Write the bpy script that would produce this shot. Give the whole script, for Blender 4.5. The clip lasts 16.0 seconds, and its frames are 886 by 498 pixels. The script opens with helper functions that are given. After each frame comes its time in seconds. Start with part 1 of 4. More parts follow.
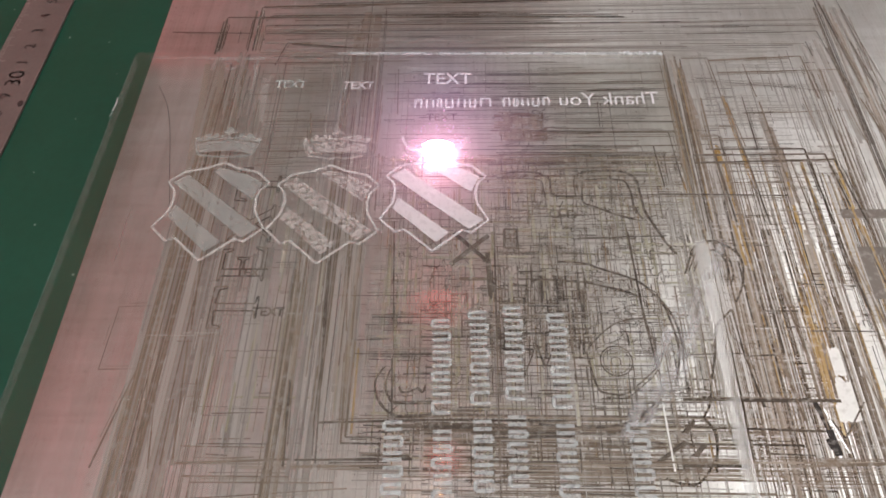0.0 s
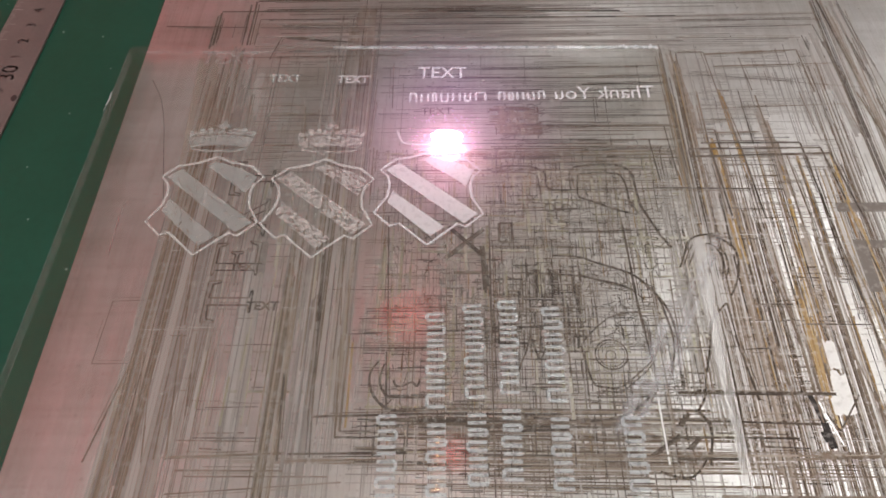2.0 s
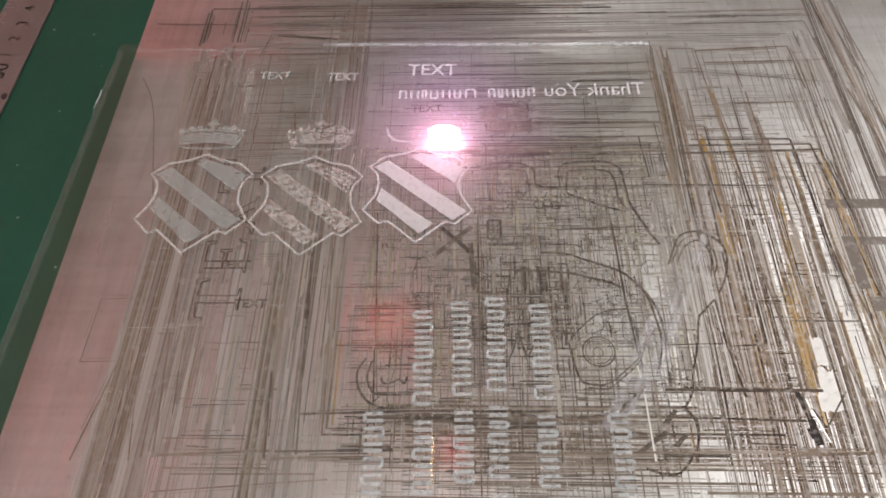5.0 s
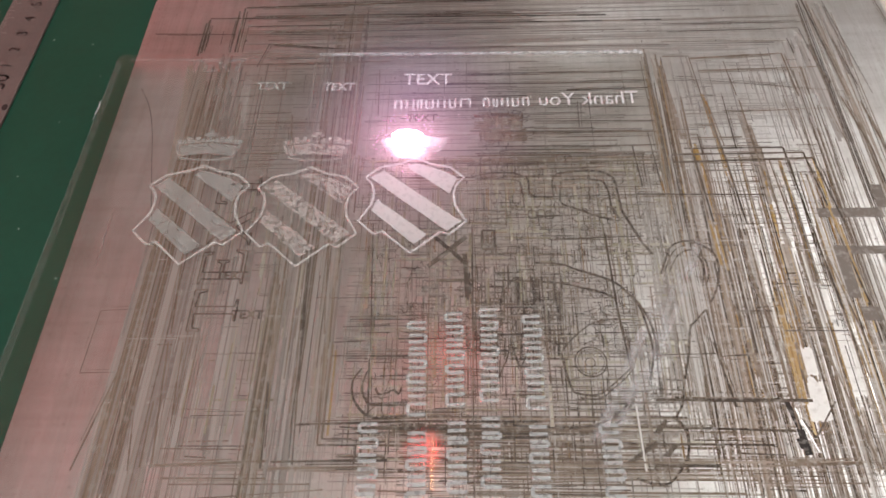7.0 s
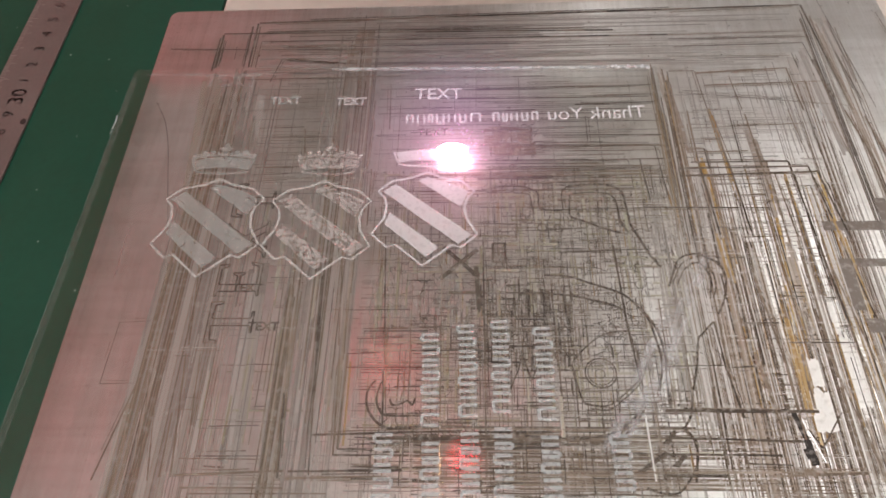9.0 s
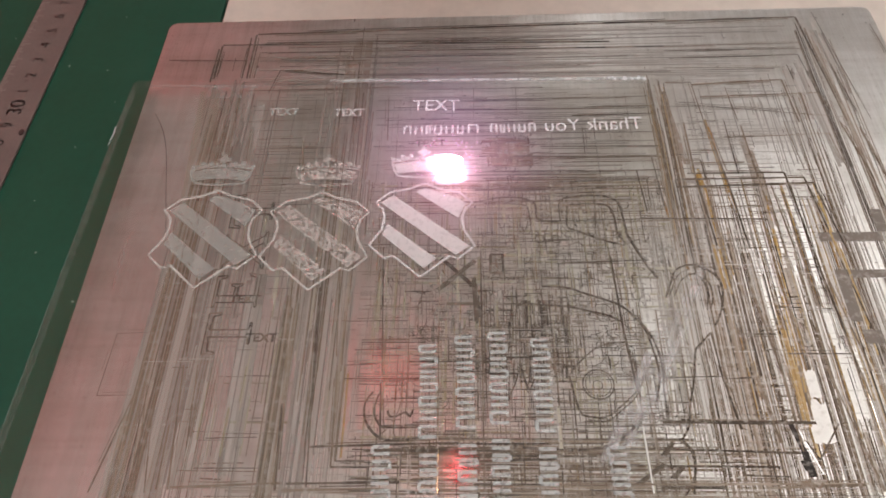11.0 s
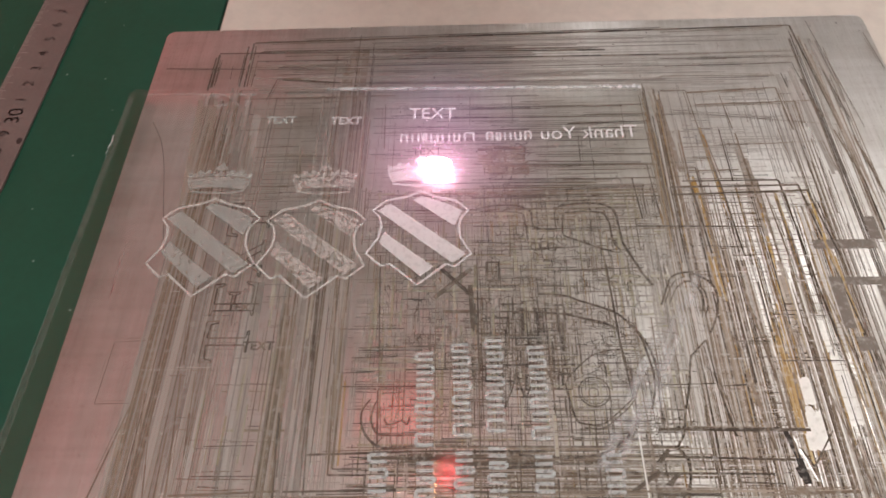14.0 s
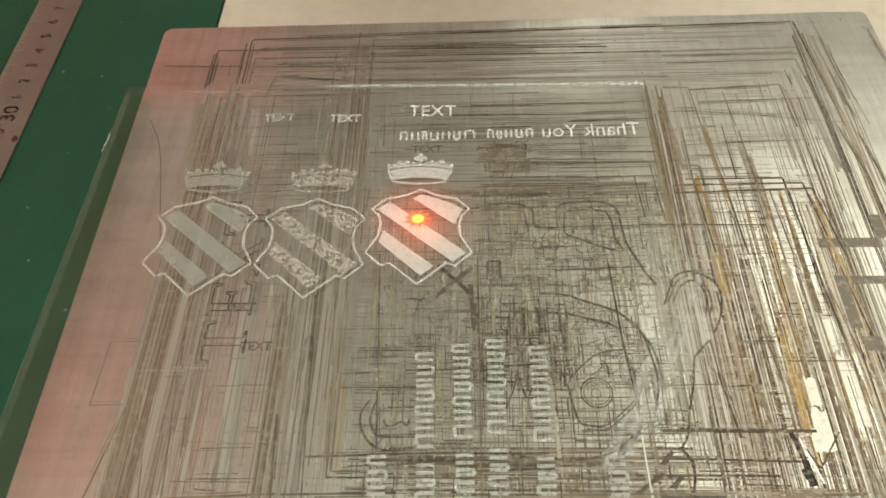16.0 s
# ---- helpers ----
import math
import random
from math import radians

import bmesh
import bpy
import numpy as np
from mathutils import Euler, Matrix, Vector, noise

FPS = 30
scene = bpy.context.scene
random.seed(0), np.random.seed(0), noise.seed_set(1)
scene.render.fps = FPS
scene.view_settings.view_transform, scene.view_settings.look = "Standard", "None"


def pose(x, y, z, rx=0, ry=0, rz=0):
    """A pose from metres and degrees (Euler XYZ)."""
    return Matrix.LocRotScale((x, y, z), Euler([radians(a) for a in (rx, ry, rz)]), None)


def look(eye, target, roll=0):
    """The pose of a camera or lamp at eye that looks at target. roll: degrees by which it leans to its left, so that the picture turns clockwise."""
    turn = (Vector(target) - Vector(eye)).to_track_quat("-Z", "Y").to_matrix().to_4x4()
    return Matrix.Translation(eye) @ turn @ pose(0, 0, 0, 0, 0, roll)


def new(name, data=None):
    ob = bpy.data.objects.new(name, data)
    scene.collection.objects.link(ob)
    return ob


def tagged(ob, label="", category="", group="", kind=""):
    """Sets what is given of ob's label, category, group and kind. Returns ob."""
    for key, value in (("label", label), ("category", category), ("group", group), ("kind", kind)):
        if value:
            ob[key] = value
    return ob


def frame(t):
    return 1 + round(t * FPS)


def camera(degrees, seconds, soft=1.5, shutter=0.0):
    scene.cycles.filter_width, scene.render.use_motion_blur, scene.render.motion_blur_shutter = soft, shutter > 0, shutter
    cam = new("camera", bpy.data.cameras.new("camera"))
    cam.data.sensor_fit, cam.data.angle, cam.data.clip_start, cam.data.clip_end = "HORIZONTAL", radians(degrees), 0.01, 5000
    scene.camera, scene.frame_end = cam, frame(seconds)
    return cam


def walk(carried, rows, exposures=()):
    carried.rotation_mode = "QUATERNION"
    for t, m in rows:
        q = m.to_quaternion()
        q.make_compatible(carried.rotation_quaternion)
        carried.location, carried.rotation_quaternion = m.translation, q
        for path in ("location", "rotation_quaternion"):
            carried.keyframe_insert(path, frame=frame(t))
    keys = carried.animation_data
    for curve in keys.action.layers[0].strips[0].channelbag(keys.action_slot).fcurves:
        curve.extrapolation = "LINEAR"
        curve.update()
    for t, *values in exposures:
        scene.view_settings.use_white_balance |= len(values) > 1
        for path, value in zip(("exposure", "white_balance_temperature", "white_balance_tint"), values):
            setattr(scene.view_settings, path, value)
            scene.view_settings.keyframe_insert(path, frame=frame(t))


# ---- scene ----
cam = camera(64.9, 16.0, soft=1.75)
PATH = [
    (0, (-0.00694, -0.00441, 0.20063), (-0.01781, 0.15758, -0.05164), -3.165),
    (0.5, (-0.00654, -0.00405, 0.20049), (-0.01720, 0.15728, -0.05222), -3.159),
    (1, (-0.00641, -0.00507, 0.19994), (-0.01702, 0.15669, -0.05249), -3.143),
    (1.5, (-0.00626, -0.00427, 0.19943), (-0.01688, 0.15677, -0.05346), -3.179),
    (2, (-0.00565, -0.00513, 0.19927), (-0.01592, 0.15611, -0.05351), -3.085),
    (2.5, (-0.00516, -0.00535, 0.19931), (-0.01525, 0.15541, -0.05378), -3.054),
    (3, (-0.00462, -0.00594, 0.20073), (-0.01504, 0.15463, -0.05246), -3.185),
    (3.5, (-0.00509, -0.00524, 0.20039), (-0.01508, 0.15528, -0.05285), -3.087),
    (4, (-0.00502, -0.00470, 0.19957), (-0.01492, 0.15577, -0.05371), -3.068),
    (4.5, (-0.00248, -0.00497, 0.19922), (-0.01286, 0.15527, -0.05419), -3.207),
    (6.8, (0.00004, -0.00270, 0.20147), (-0.01119, 0.15665, -0.05246), -3.694),
    (7, (0.00215, -0.00172, 0.20404), (-0.01056, 0.15648, -0.05055), -4.211),
    (7.5, (-0.00440, 0.00002, 0.20209), (-0.01784, 0.15854, -0.05225), -4.430),
    (8, (-0.00337, 0.00036, 0.20633), (-0.01710, 0.15889, -0.04800), -4.549),
    (8.5, (-0.00098, -0.00038, 0.20831), (-0.01498, 0.15877, -0.04561), -4.578),
    (9, (-0.00086, -0.00195, 0.20942), (-0.01460, 0.15812, -0.04393), -4.493),
    (11.5, (-0.00091, -0.00058, 0.21053), (-0.01315, 0.16271, -0.04085), -4.019),
    (12, (-0.00148, 0.00005, 0.21012), (-0.01335, 0.16372, -0.04101), -3.939),
    (12.5, (-0.00030, -0.00069, 0.21083), (-0.01245, 0.16362, -0.03988), -4.000),
    (13, (-0.00018, -0.00072, 0.21158), (-0.01217, 0.16318, -0.03940), -3.983),
    (13.5, (0.00034, -0.00097, 0.21172), (-0.01168, 0.16304, -0.03919), -4.009),
    (14, (-0.00036, -0.00079, 0.21222), (-0.01207, 0.16367, -0.03841), -3.915),
    (14.5, (-0.00034, -0.00024, 0.21191), (-0.01198, 0.16410, -0.03880), -3.906),
    (15, (0.00021, -0.00062, 0.21202), (-0.01183, 0.16390, -0.03855), -4.002),
    (15.5, (0.00024, -0.00038, 0.21135), (-0.01150, 0.16410, -0.03927), -3.928),
    (16, (-0.00060, 0.00082, 0.20944), (-0.01226, 0.16506, -0.04134), -3.928),
]
# the picture is warmer and pinker while the laser burns, greener once it is off
LOOKS = [(0.0, 0.02, 6050, 13), (7.0, 0.0, 6100, 13), (12.0, -0.03, 6250, 13), (15.4, -0.03, 6500, 15), (15.5, -0.1, 6950, 4), (15.7, 0.15, 7000, 2), (16.0, 0.25, 7100, -4)]
walk(cam, [(t, look(eye, target, roll)) for t, eye, target, roll in PATH], LOOKS)

# ---- light: three unseen ceiling panels in a closed workshop ----
world = bpy.data.worlds.new("world")
scene.world = world
world.use_nodes = True
world.node_tree.nodes["Background"].inputs[0].default_value = (0.6, 0.62, 0.6, 1)
world.node_tree.nodes["Background"].inputs[1].default_value = 0.05
CEILING = 1.7
# first follows the steel's highlight; second and third are added to brighten the plate
PANELS = [(0.98, 0.72, 6.9), (-0.12, -0.62, 14.2), (0.3, 2.6, 3.2)]
for px, py, power in PANELS:
    lamp = bpy.data.lights.new("panel_light", "AREA")
    lamp.shape, lamp.size, lamp.size_y, lamp.energy, lamp.color = "RECTANGLE", 0.55, 1.0, power, (1.0, 0.97, 0.92)
    new("panel_light", lamp).matrix_world = pose(px, py, CEILING - 0.035)

MM = 0.001
GLASS = 0.004      # height of the glass above the steel
BED = -0.004       # height of the bed under the steel


# ---- materials ----
def material(name, colour, rough=0.6, metal=0.0):
    m = bpy.data.materials.new(name)
    m.use_nodes = True
    b = m.node_tree.nodes["Principled BSDF"]
    b.inputs["Base Color"].default_value = (*colour, 1)
    b.inputs["Roughness"].default_value = rough
    b.inputs["Metallic"].default_value = metal
    return m


def node(m, kind, **values):
    n = m.node_tree.nodes.new(kind)
    for key, v in values.items():
        n.inputs[key.replace("_", " ")].default_value = v
    return n


def link(m, a, b):
    m.node_tree.links.new(a, b)


def stretched(m, scale, noise_scale, detail=6.0):
    """Noise in object space, stretched by scale."""
    co = node(m, "ShaderNodeTexCoord")
    mp = node(m, "ShaderNodeMapping")
    mp.inputs["Scale"].default_value = scale
    nz = node(m, "ShaderNodeTexNoise", Scale=noise_scale, Detail=detail, Roughness=0.6)
    link(m, co.outputs["Object"], mp.inputs["Vector"])
    link(m, mp.outputs["Vector"], nz.inputs["Vector"])
    return nz.outputs["Fac"]


def ramp(m, fac, stops):
    r = node(m, "ShaderNodeValToRGB")
    e = r.color_ramp.elements
    while len(e) < len(stops):
        e.new(0.5)
    for el, (p, c) in zip(e, stops):
        el.position, el.color = p, (*c, 1)
    link(m, fac, r.inputs["Fac"])
    return r.outputs["Color"]


def mixed(m, kind, fac, a, b):
    n = node(m, "ShaderNodeMix")
    n.data_type, n.blend_type = "RGBA", kind
    for socket, v in ((n.inputs[0], fac), (n.inputs[6], a), (n.inputs[7], b)):
        if isinstance(v, (int, float)):
            socket.default_value = v
        elif isinstance(v, tuple):
            socket.default_value = (*v, 1)
        else:
            link(m, v, socket)
    return n.outputs[2]


def bumped(m, height, strength, distance):
    b = node(m, "ShaderNodeBump", Strength=strength, Distance=distance)
    link(m, height, b.inputs["Height"])
    link(m, b.outputs["Normal"], m.node_tree.nodes["Principled BSDF"].inputs["Normal"])


def steel_material():
    m = material("worn_steel", (0.6, 0.57, 0.52), 0.36, 0.8)
    b = m.node_tree.nodes["Principled BSDF"]
    along = stretched(m, (260, 9, 1), 1.0)
    across = stretched(m, (9, 330, 1), 1.0)
    cloud = stretched(m, (1, 1.6, 1), 22.0)
    c1 = ramp(m, along, [(0.3, (0.72, 0.70, 0.655)), (0.5, (0.80, 0.785, 0.745)), (0.72, (0.86, 0.85, 0.82))])
    c2 = ramp(m, across, [(0.3, (0.82, 0.80, 0.78)), (0.6, (1.0, 1.0, 1.0))])
    c3 = ramp(m, cloud, [(0.32, (0.78, 0.76, 0.73)), (0.62, (1.0, 1.0, 1.0))])
    fine = ramp(m, stretched(m, (1500, 40, 1), 1.0, 3.0), [(0.35, (0.70, 0.68, 0.65)), (0.55, (1.0, 1.0, 1.0)), (0.75, (1.12, 1.12, 1.12))])
    speck = ramp(m, stretched(m, (1, 1, 1), 700.0, 4.0), [(0.3, (0.62, 0.58, 0.53)), (0.42, (1.0, 1.0, 1.0))])
    base = mixed(m, "MULTIPLY", 1.0, mixed(m, "MULTIPLY", 0.5, c1, c2), c3)
    link(m, mixed(m, "MULTIPLY", 0.5, mixed(m, "MULTIPLY", 0.22, base, fine), speck), b.inputs["Base Color"])
    link(m, ramp(m, along, [(0.3, (0.39, 0.39, 0.39)), (0.7, (0.27, 0.27, 0.27))]), b.inputs["Roughness"])
    bumped(m, stretched(m, (1, 1, 1), 900.0, 3.0), 0.08, 0.0002)
    return m


def scorch_material(name, stops, rough, metal):
    m = material(name, stops[0][1], rough, metal)
    b = m.node_tree.nodes["Principled BSDF"]
    geo = node(m, "ShaderNodeNewGeometry")
    c = ramp(m, geo.outputs["Random Per Island"], stops)
    b.inputs["Specular IOR Level"].default_value = 0.25 if metal < 0.35 else 0.5
    broken = stretched(m, (1, 1, 1), 420.0, 3.0)
    c = mixed(m, "MIX", ramp(m, broken, [(0.5, (0, 0, 0)), (0.75, (0.6, 0.6, 0.6))]), c, (0.5, 0.47, 0.42))
    link(m, c, b.inputs["Base Color"])
    return m


STEEL = steel_material()
BROWN = scorch_material("scorch_brown", [(0.0, (0.115, 0.083, 0.058)), (0.5, (0.25, 0.195, 0.142)), (1.0, (0.40, 0.335, 0.265))], 0.6, 0.12)
DARK = scorch_material("scorch_dark", [(0.0, (0.05, 0.04, 0.032)), (0.5, (0.125, 0.098, 0.074)), (1.0, (0.29, 0.235, 0.18))], 0.6, 0.12)
GREY = scorch_material("scorch_grey", [(0.0, (0.28, 0.25, 0.22)), (0.5, (0.43, 0.395, 0.35)), (1.0, (0.56, 0.53, 0.49))], 0.4, 0.4)
OCHRE = scorch_material("scorch_ochre", [(0.0, (0.24, 0.13, 0.04)), (0.5, (0.36, 0.23, 0.085)), (1.0, (0.49, 0.37, 0.2))], 0.4, 0.4)
BLACK = scorch_material("scorch_black", [(0.0, (0.03, 0.027, 0.025)), (1.0, (0.085, 0.072, 0.06))], 0.6, 0.05)
TINT = scorch_material("heat_tint_amber", [(0.0, (0.27, 0.135, 0.03)), (0.5, (0.41, 0.25, 0.075)), (1.0, (0.54, 0.39, 0.17))], 0.4, 0.5)
OLIVE = scorch_material("scorch_olive", [(0.0, (0.36, 0.33, 0.22)), (0.6, (0.5, 0.47, 0.36)), (1.0, (0.6, 0.57, 0.47))], 0.45, 0.5)
BAND = scorch_material("scorch_band", [(0.0, (0.32, 0.265, 0.215)), (1.0, (0.45, 0.39, 0.325))], 0.45, 0.45)
BLOCK = scorch_material("scorch_and_reflection", [(0.0, (0.17, 0.145, 0.12)), (1.0, (0.26, 0.225, 0.19))], 0.5, 0.2)
BRIGHT = scorch_material("bright_steel", [(0.0, (0.60, 0.575, 0.525)), (1.0, (0.74, 0.72, 0.67))], 0.45, 0.6)


BARE = material("bare_metal", (0.82, 0.8, 0.76), 0.3, 0.7)


def noisy(name, a, b, scale, rough, bump=0.2):
    m = material(name, a, rough)
    n = stretched(m, (1, 1, 1), scale)
    n2 = stretched(m, (1, 1, 1), scale * 22)
    c = mixed(m, "MIX", ramp(m, n, [(0.3, (0, 0, 0)), (0.7, (1, 1, 1))]), a, b)
    c = mixed(m, "MULTIPLY", 0.5, c, ramp(m, n2, [(0.3, (0.8, 0.8, 0.8)), (0.6, (1, 1, 1))]))
    link(m, c, m.node_tree.nodes["Principled BSDF"].inputs["Base Color"])
    bumped(m, n2, bump, 0.0003)
    return m


MAT_GREEN = noisy("green_mat", (0.0055, 0.070, 0.039), (0.011, 0.092, 0.054), 14, 0.55)
BOARD = noisy("cream_board", (0.72, 0.64, 0.55), (0.80, 0.73, 0.64), 5, 0.5)
RULER = noisy("ruler_strip", (0.17, 0.128, 0.113), (0.22, 0.165, 0.147), 30, 0.5)
INK = material("ink", (0.045, 0.028, 0.025), 0.6)
WALL = noisy("wall_paint", (0.74, 0.73, 0.70), (0.80, 0.79, 0.76), 2, 0.8)
RED_WALL = noisy("red_panel", (0.68, 0.09, 0.072), (0.74, 0.115, 0.09), 3, 0.6)
FLOOR = noisy("floor_grey", (0.22, 0.22, 0.22), (0.3, 0.3, 0.29), 3, 0.6)
HEAD = noisy("black_anodised", (0.03, 0.03, 0.032), (0.05, 0.05, 0.052), 20, 0.35)
CAST = noisy("grey_cast_paint", (0.72, 0.71, 0.70), (0.77, 0.76, 0.75), 9, 0.5)
WHITE = noisy("white_enamel", (0.78, 0.78, 0.77), (0.82, 0.82, 0.81), 6, 0.4)


def glass_material():
    m = bpy.data.materials.new("clear_glass")
    m.use_nodes = True
    t = m.node_tree
    t.nodes.remove(t.nodes["Principled BSDF"])
    clear = node(m, "ShaderNodeBsdfTransparent", Color=(0.99, 0.998, 0.993, 1))
    gloss = node(m, "ShaderNodeBsdfAnisotropic", Color=(1, 1, 1, 1), Roughness=0.03)
    fr = node(m, "ShaderNodeFresnel", IOR=1.5)
    mix = node(m, "ShaderNodeMixShader")
    link(m, fr.outputs[0], mix.inputs[0])
    link(m, clear.outputs[0], mix.inputs[1])
    link(m, gloss.outputs[0], mix.inputs[2])
    link(m, mix.outputs[0], t.nodes["Material Output"].inputs["Surface"])
    return m


def frost_material(name, cover, patchy, colour=(0.82, 0.84, 0.83), grain=160.0, edge=0.45):
    """Ground glass: part clear, part scattering; patchy lets worn spots through."""
    m = bpy.data.materials.new(name)
    m.use_nodes = True
    t = m.node_tree
    t.nodes.remove(t.nodes["Principled BSDF"])
    clear = node(m, "ShaderNodeBsdfTransparent")
    diff = node(m, "ShaderNodeBsdfDiffuse", Color=(*colour, 1))
    mix = node(m, "ShaderNodeMixShader")
    n = stretched(m, (1, 1, 1), grain, 5.0)
    lo = cover * (1 - patchy)
    link(m, ramp(m, n, [(edge - 0.04, (lo, lo, lo)), (edge + 0.04, (cover, cover, cover))]), mix.inputs[0])
    link(m, clear.outputs[0], mix.inputs[1])
    link(m, diff.outputs[0], mix.inputs[2])
    link(m, mix.outputs[0], t.nodes["Material Output"].inputs["Surface"])
    return m


def glow(name, colour, strength):
    m = bpy.data.materials.new(name)
    m.use_nodes = True
    t = m.node_tree
    t.nodes.remove(t.nodes["Principled BSDF"])
    e = node(m, "ShaderNodeEmission", Color=(*colour, 1), Strength=strength)
    link(m, e.outputs[0], t.nodes["Material Output"].inputs["Surface"])
    return m


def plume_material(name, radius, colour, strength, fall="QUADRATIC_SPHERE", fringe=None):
    """Glow painted as additive emission, brightest at its middle; fringe: a second colour, strength, radius and middle.
    """
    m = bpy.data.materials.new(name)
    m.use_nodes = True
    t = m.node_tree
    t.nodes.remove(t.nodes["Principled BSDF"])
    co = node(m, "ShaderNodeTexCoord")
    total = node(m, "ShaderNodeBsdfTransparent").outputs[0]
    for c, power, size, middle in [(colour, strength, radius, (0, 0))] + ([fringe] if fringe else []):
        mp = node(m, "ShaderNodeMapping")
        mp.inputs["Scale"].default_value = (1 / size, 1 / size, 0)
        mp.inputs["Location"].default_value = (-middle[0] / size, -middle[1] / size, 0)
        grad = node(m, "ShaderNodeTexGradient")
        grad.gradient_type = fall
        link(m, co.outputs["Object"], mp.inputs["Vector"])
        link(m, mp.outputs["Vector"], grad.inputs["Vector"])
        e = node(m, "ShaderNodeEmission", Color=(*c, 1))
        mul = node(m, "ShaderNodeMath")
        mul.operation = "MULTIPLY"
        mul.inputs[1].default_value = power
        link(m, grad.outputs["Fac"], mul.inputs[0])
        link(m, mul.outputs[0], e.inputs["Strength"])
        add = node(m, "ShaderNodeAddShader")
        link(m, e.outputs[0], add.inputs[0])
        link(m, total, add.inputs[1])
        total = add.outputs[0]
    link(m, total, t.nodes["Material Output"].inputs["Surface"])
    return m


CLEAR = glass_material()
CLEAR_INNER = frost_material("glass_body", 0.025, 0.0, (0.62, 0.78, 0.72))
EDGE = frost_material("ground_edge", 0.09, 0.5, (0.8, 0.88, 0.84))
EDGE_HIGHLIGHT = frost_material("far_edge_highlight", 0.6, 0.8, (0.9, 0.93, 0.92))
FROST = frost_material("fresh_engraving", 0.74, 0.12, (0.82, 0.8, 0.79), 500.0)
FROST_WORN = frost_material("worn_engraving", 0.37, 0.8, (0.60, 0.62, 0.58), 800.0, 0.36)
FROST_LINE = frost_material("worn_outline", 0.62, 0.35, (0.78, 0.76, 0.71), 900.0)
FROST_PATCHY = frost_material("patchy_engraving", 0.58, 0.85, (0.70, 0.65, 0.6), 820.0, 0.49)
FROST_BAR = frost_material("plain_bar_frost", 0.58, 0.4, (0.7, 0.74, 0.72), 500.0)
FROST_BAR_FRESH = frost_material("fresh_bar_frost", 0.86, 0.1, (0.84, 0.84, 0.83))
FROST_FAINT = frost_material("faint_engraving", 0.58, 0.4, (0.7, 0.75, 0.72))
# whiter frost: the spark's light on the words is put into the colour
FROST_LIT = frost_material("spark_lit_engraving", 0.94, 0.05, (0.93, 0.92, 0.92), 500.0)
FROST_GHOST = frost_material("nearly_gone_engraving", 0.22, 0.8, (0.75, 0.78, 0.76), 500.0)
PLASMA = glow("plasma_white", (1.0, 0.5, 0.72), 70.0)
PLASMA_PINK = glow("plasma_pink", (1.0, 0.42, 0.66), 2.6)
AMBER = glow("amber_diode", (1.0, 0.33, 0.1), 60.0)
DOT_RED = glow("aiming_red", (1.0, 0.06, 0.03), 3.5)
DOT_CORE = glow("aiming_core", (1.0, 0.5, 0.06), 3.2)
PANEL_GLOW = glow("panel_diffuser", (1.0, 0.97, 0.92), 3.0)


# ---- mesh helpers ----
def part(name, bm, mat, parent=None, label=""):
    me = bpy.data.meshes.new(name)
    bm.to_mesh(me)
    bm.free()
    me.materials.append(mat)
    ob = new(name, me)
    ob.parent = parent
    if label:
        tagged(ob, label)
    return ob


def thing(name, label, category, at=(0, 0, 0), kind="", group=""):
    ob = new(name)
    ob.location = at
    return tagged(ob, label, category, group, kind)


def box(bm, x0, x1, y0, y1, z0, z1, bevel=0.0):
    made = bmesh.ops.create_cube(bm, size=1.0, matrix=Matrix.Translation(((x0 + x1) / 2, (y0 + y1) / 2, (z0 + z1) / 2)) @ Matrix.Diagonal((x1 - x0, y1 - y0, z1 - z0, 1)))
    if bevel:
        edges = list({e for v in made["verts"] for e in v.link_edges})
        bmesh.ops.bevel(bm, geom=edges, offset=bevel, segments=2, profile=0.5, affect="EDGES")
    return bm


def boxed(*args, **kw):
    return box(bmesh.new(), *args, **kw)


def rounded_slab(x0, x1, y0, y1, z0, z1, r, edge=0.0):
    bm = bmesh.new()
    ring = []
    for cx, cy, a0 in ((x1 - r, y1 - r, 0), (x0 + r, y1 - r, 90), (x0 + r, y0 + r, 180), (x1 - r, y0 + r, 270)):
        for i in range(7):
            a = radians(a0 + 15 * i)
            ring.append(bm.verts.new((cx + r * math.cos(a), cy + r * math.sin(a), z0)))
    f = bm.faces.new(ring)
    up = bmesh.ops.extrude_face_region(bm, geom=[f])
    bmesh.ops.translate(bm, vec=(0, 0, z1 - z0), verts=[v for v in up["geom"] if isinstance(v, bmesh.types.BMVert)])
    bmesh.ops.recalc_face_normals(bm, faces=bm.faces)
    if edge:
        rim = [e for e in bm.edges if abs(e.verts[0].co.z - z1) < 1e-6 and abs(e.verts[1].co.z - z1) < 1e-6]
        bmesh.ops.bevel(bm, geom=rim, offset=edge, segments=2, profile=0.5, affect="EDGES")
    return bm


def disc(bm, x, y, z, r, h, n=20, rx=1.0, ry=1.0):
    bmesh.ops.create_cone(bm, cap_ends=True, segments=n, radius1=r, radius2=r, depth=h, matrix=Matrix.Translation((x, y, z + h / 2)) @ Matrix.Diagonal((rx, ry, 1, 1)))
    return bm


def plate_from(bm, outline, z, h=0.00012):
    """A thin patch in the shape of the outline (metres); with no height, a sheet in the glass's own surface."""
    f = bm.faces.new([bm.verts.new((x, y, z)) for x, y in outline])
    if h:
        up = bmesh.ops.extrude_face_region(bm, geom=[f])
        bmesh.ops.translate(bm, vec=(0, 0, h), verts=[v for v in up["geom"] if isinstance(v, bmesh.types.BMVert)])
    return bm


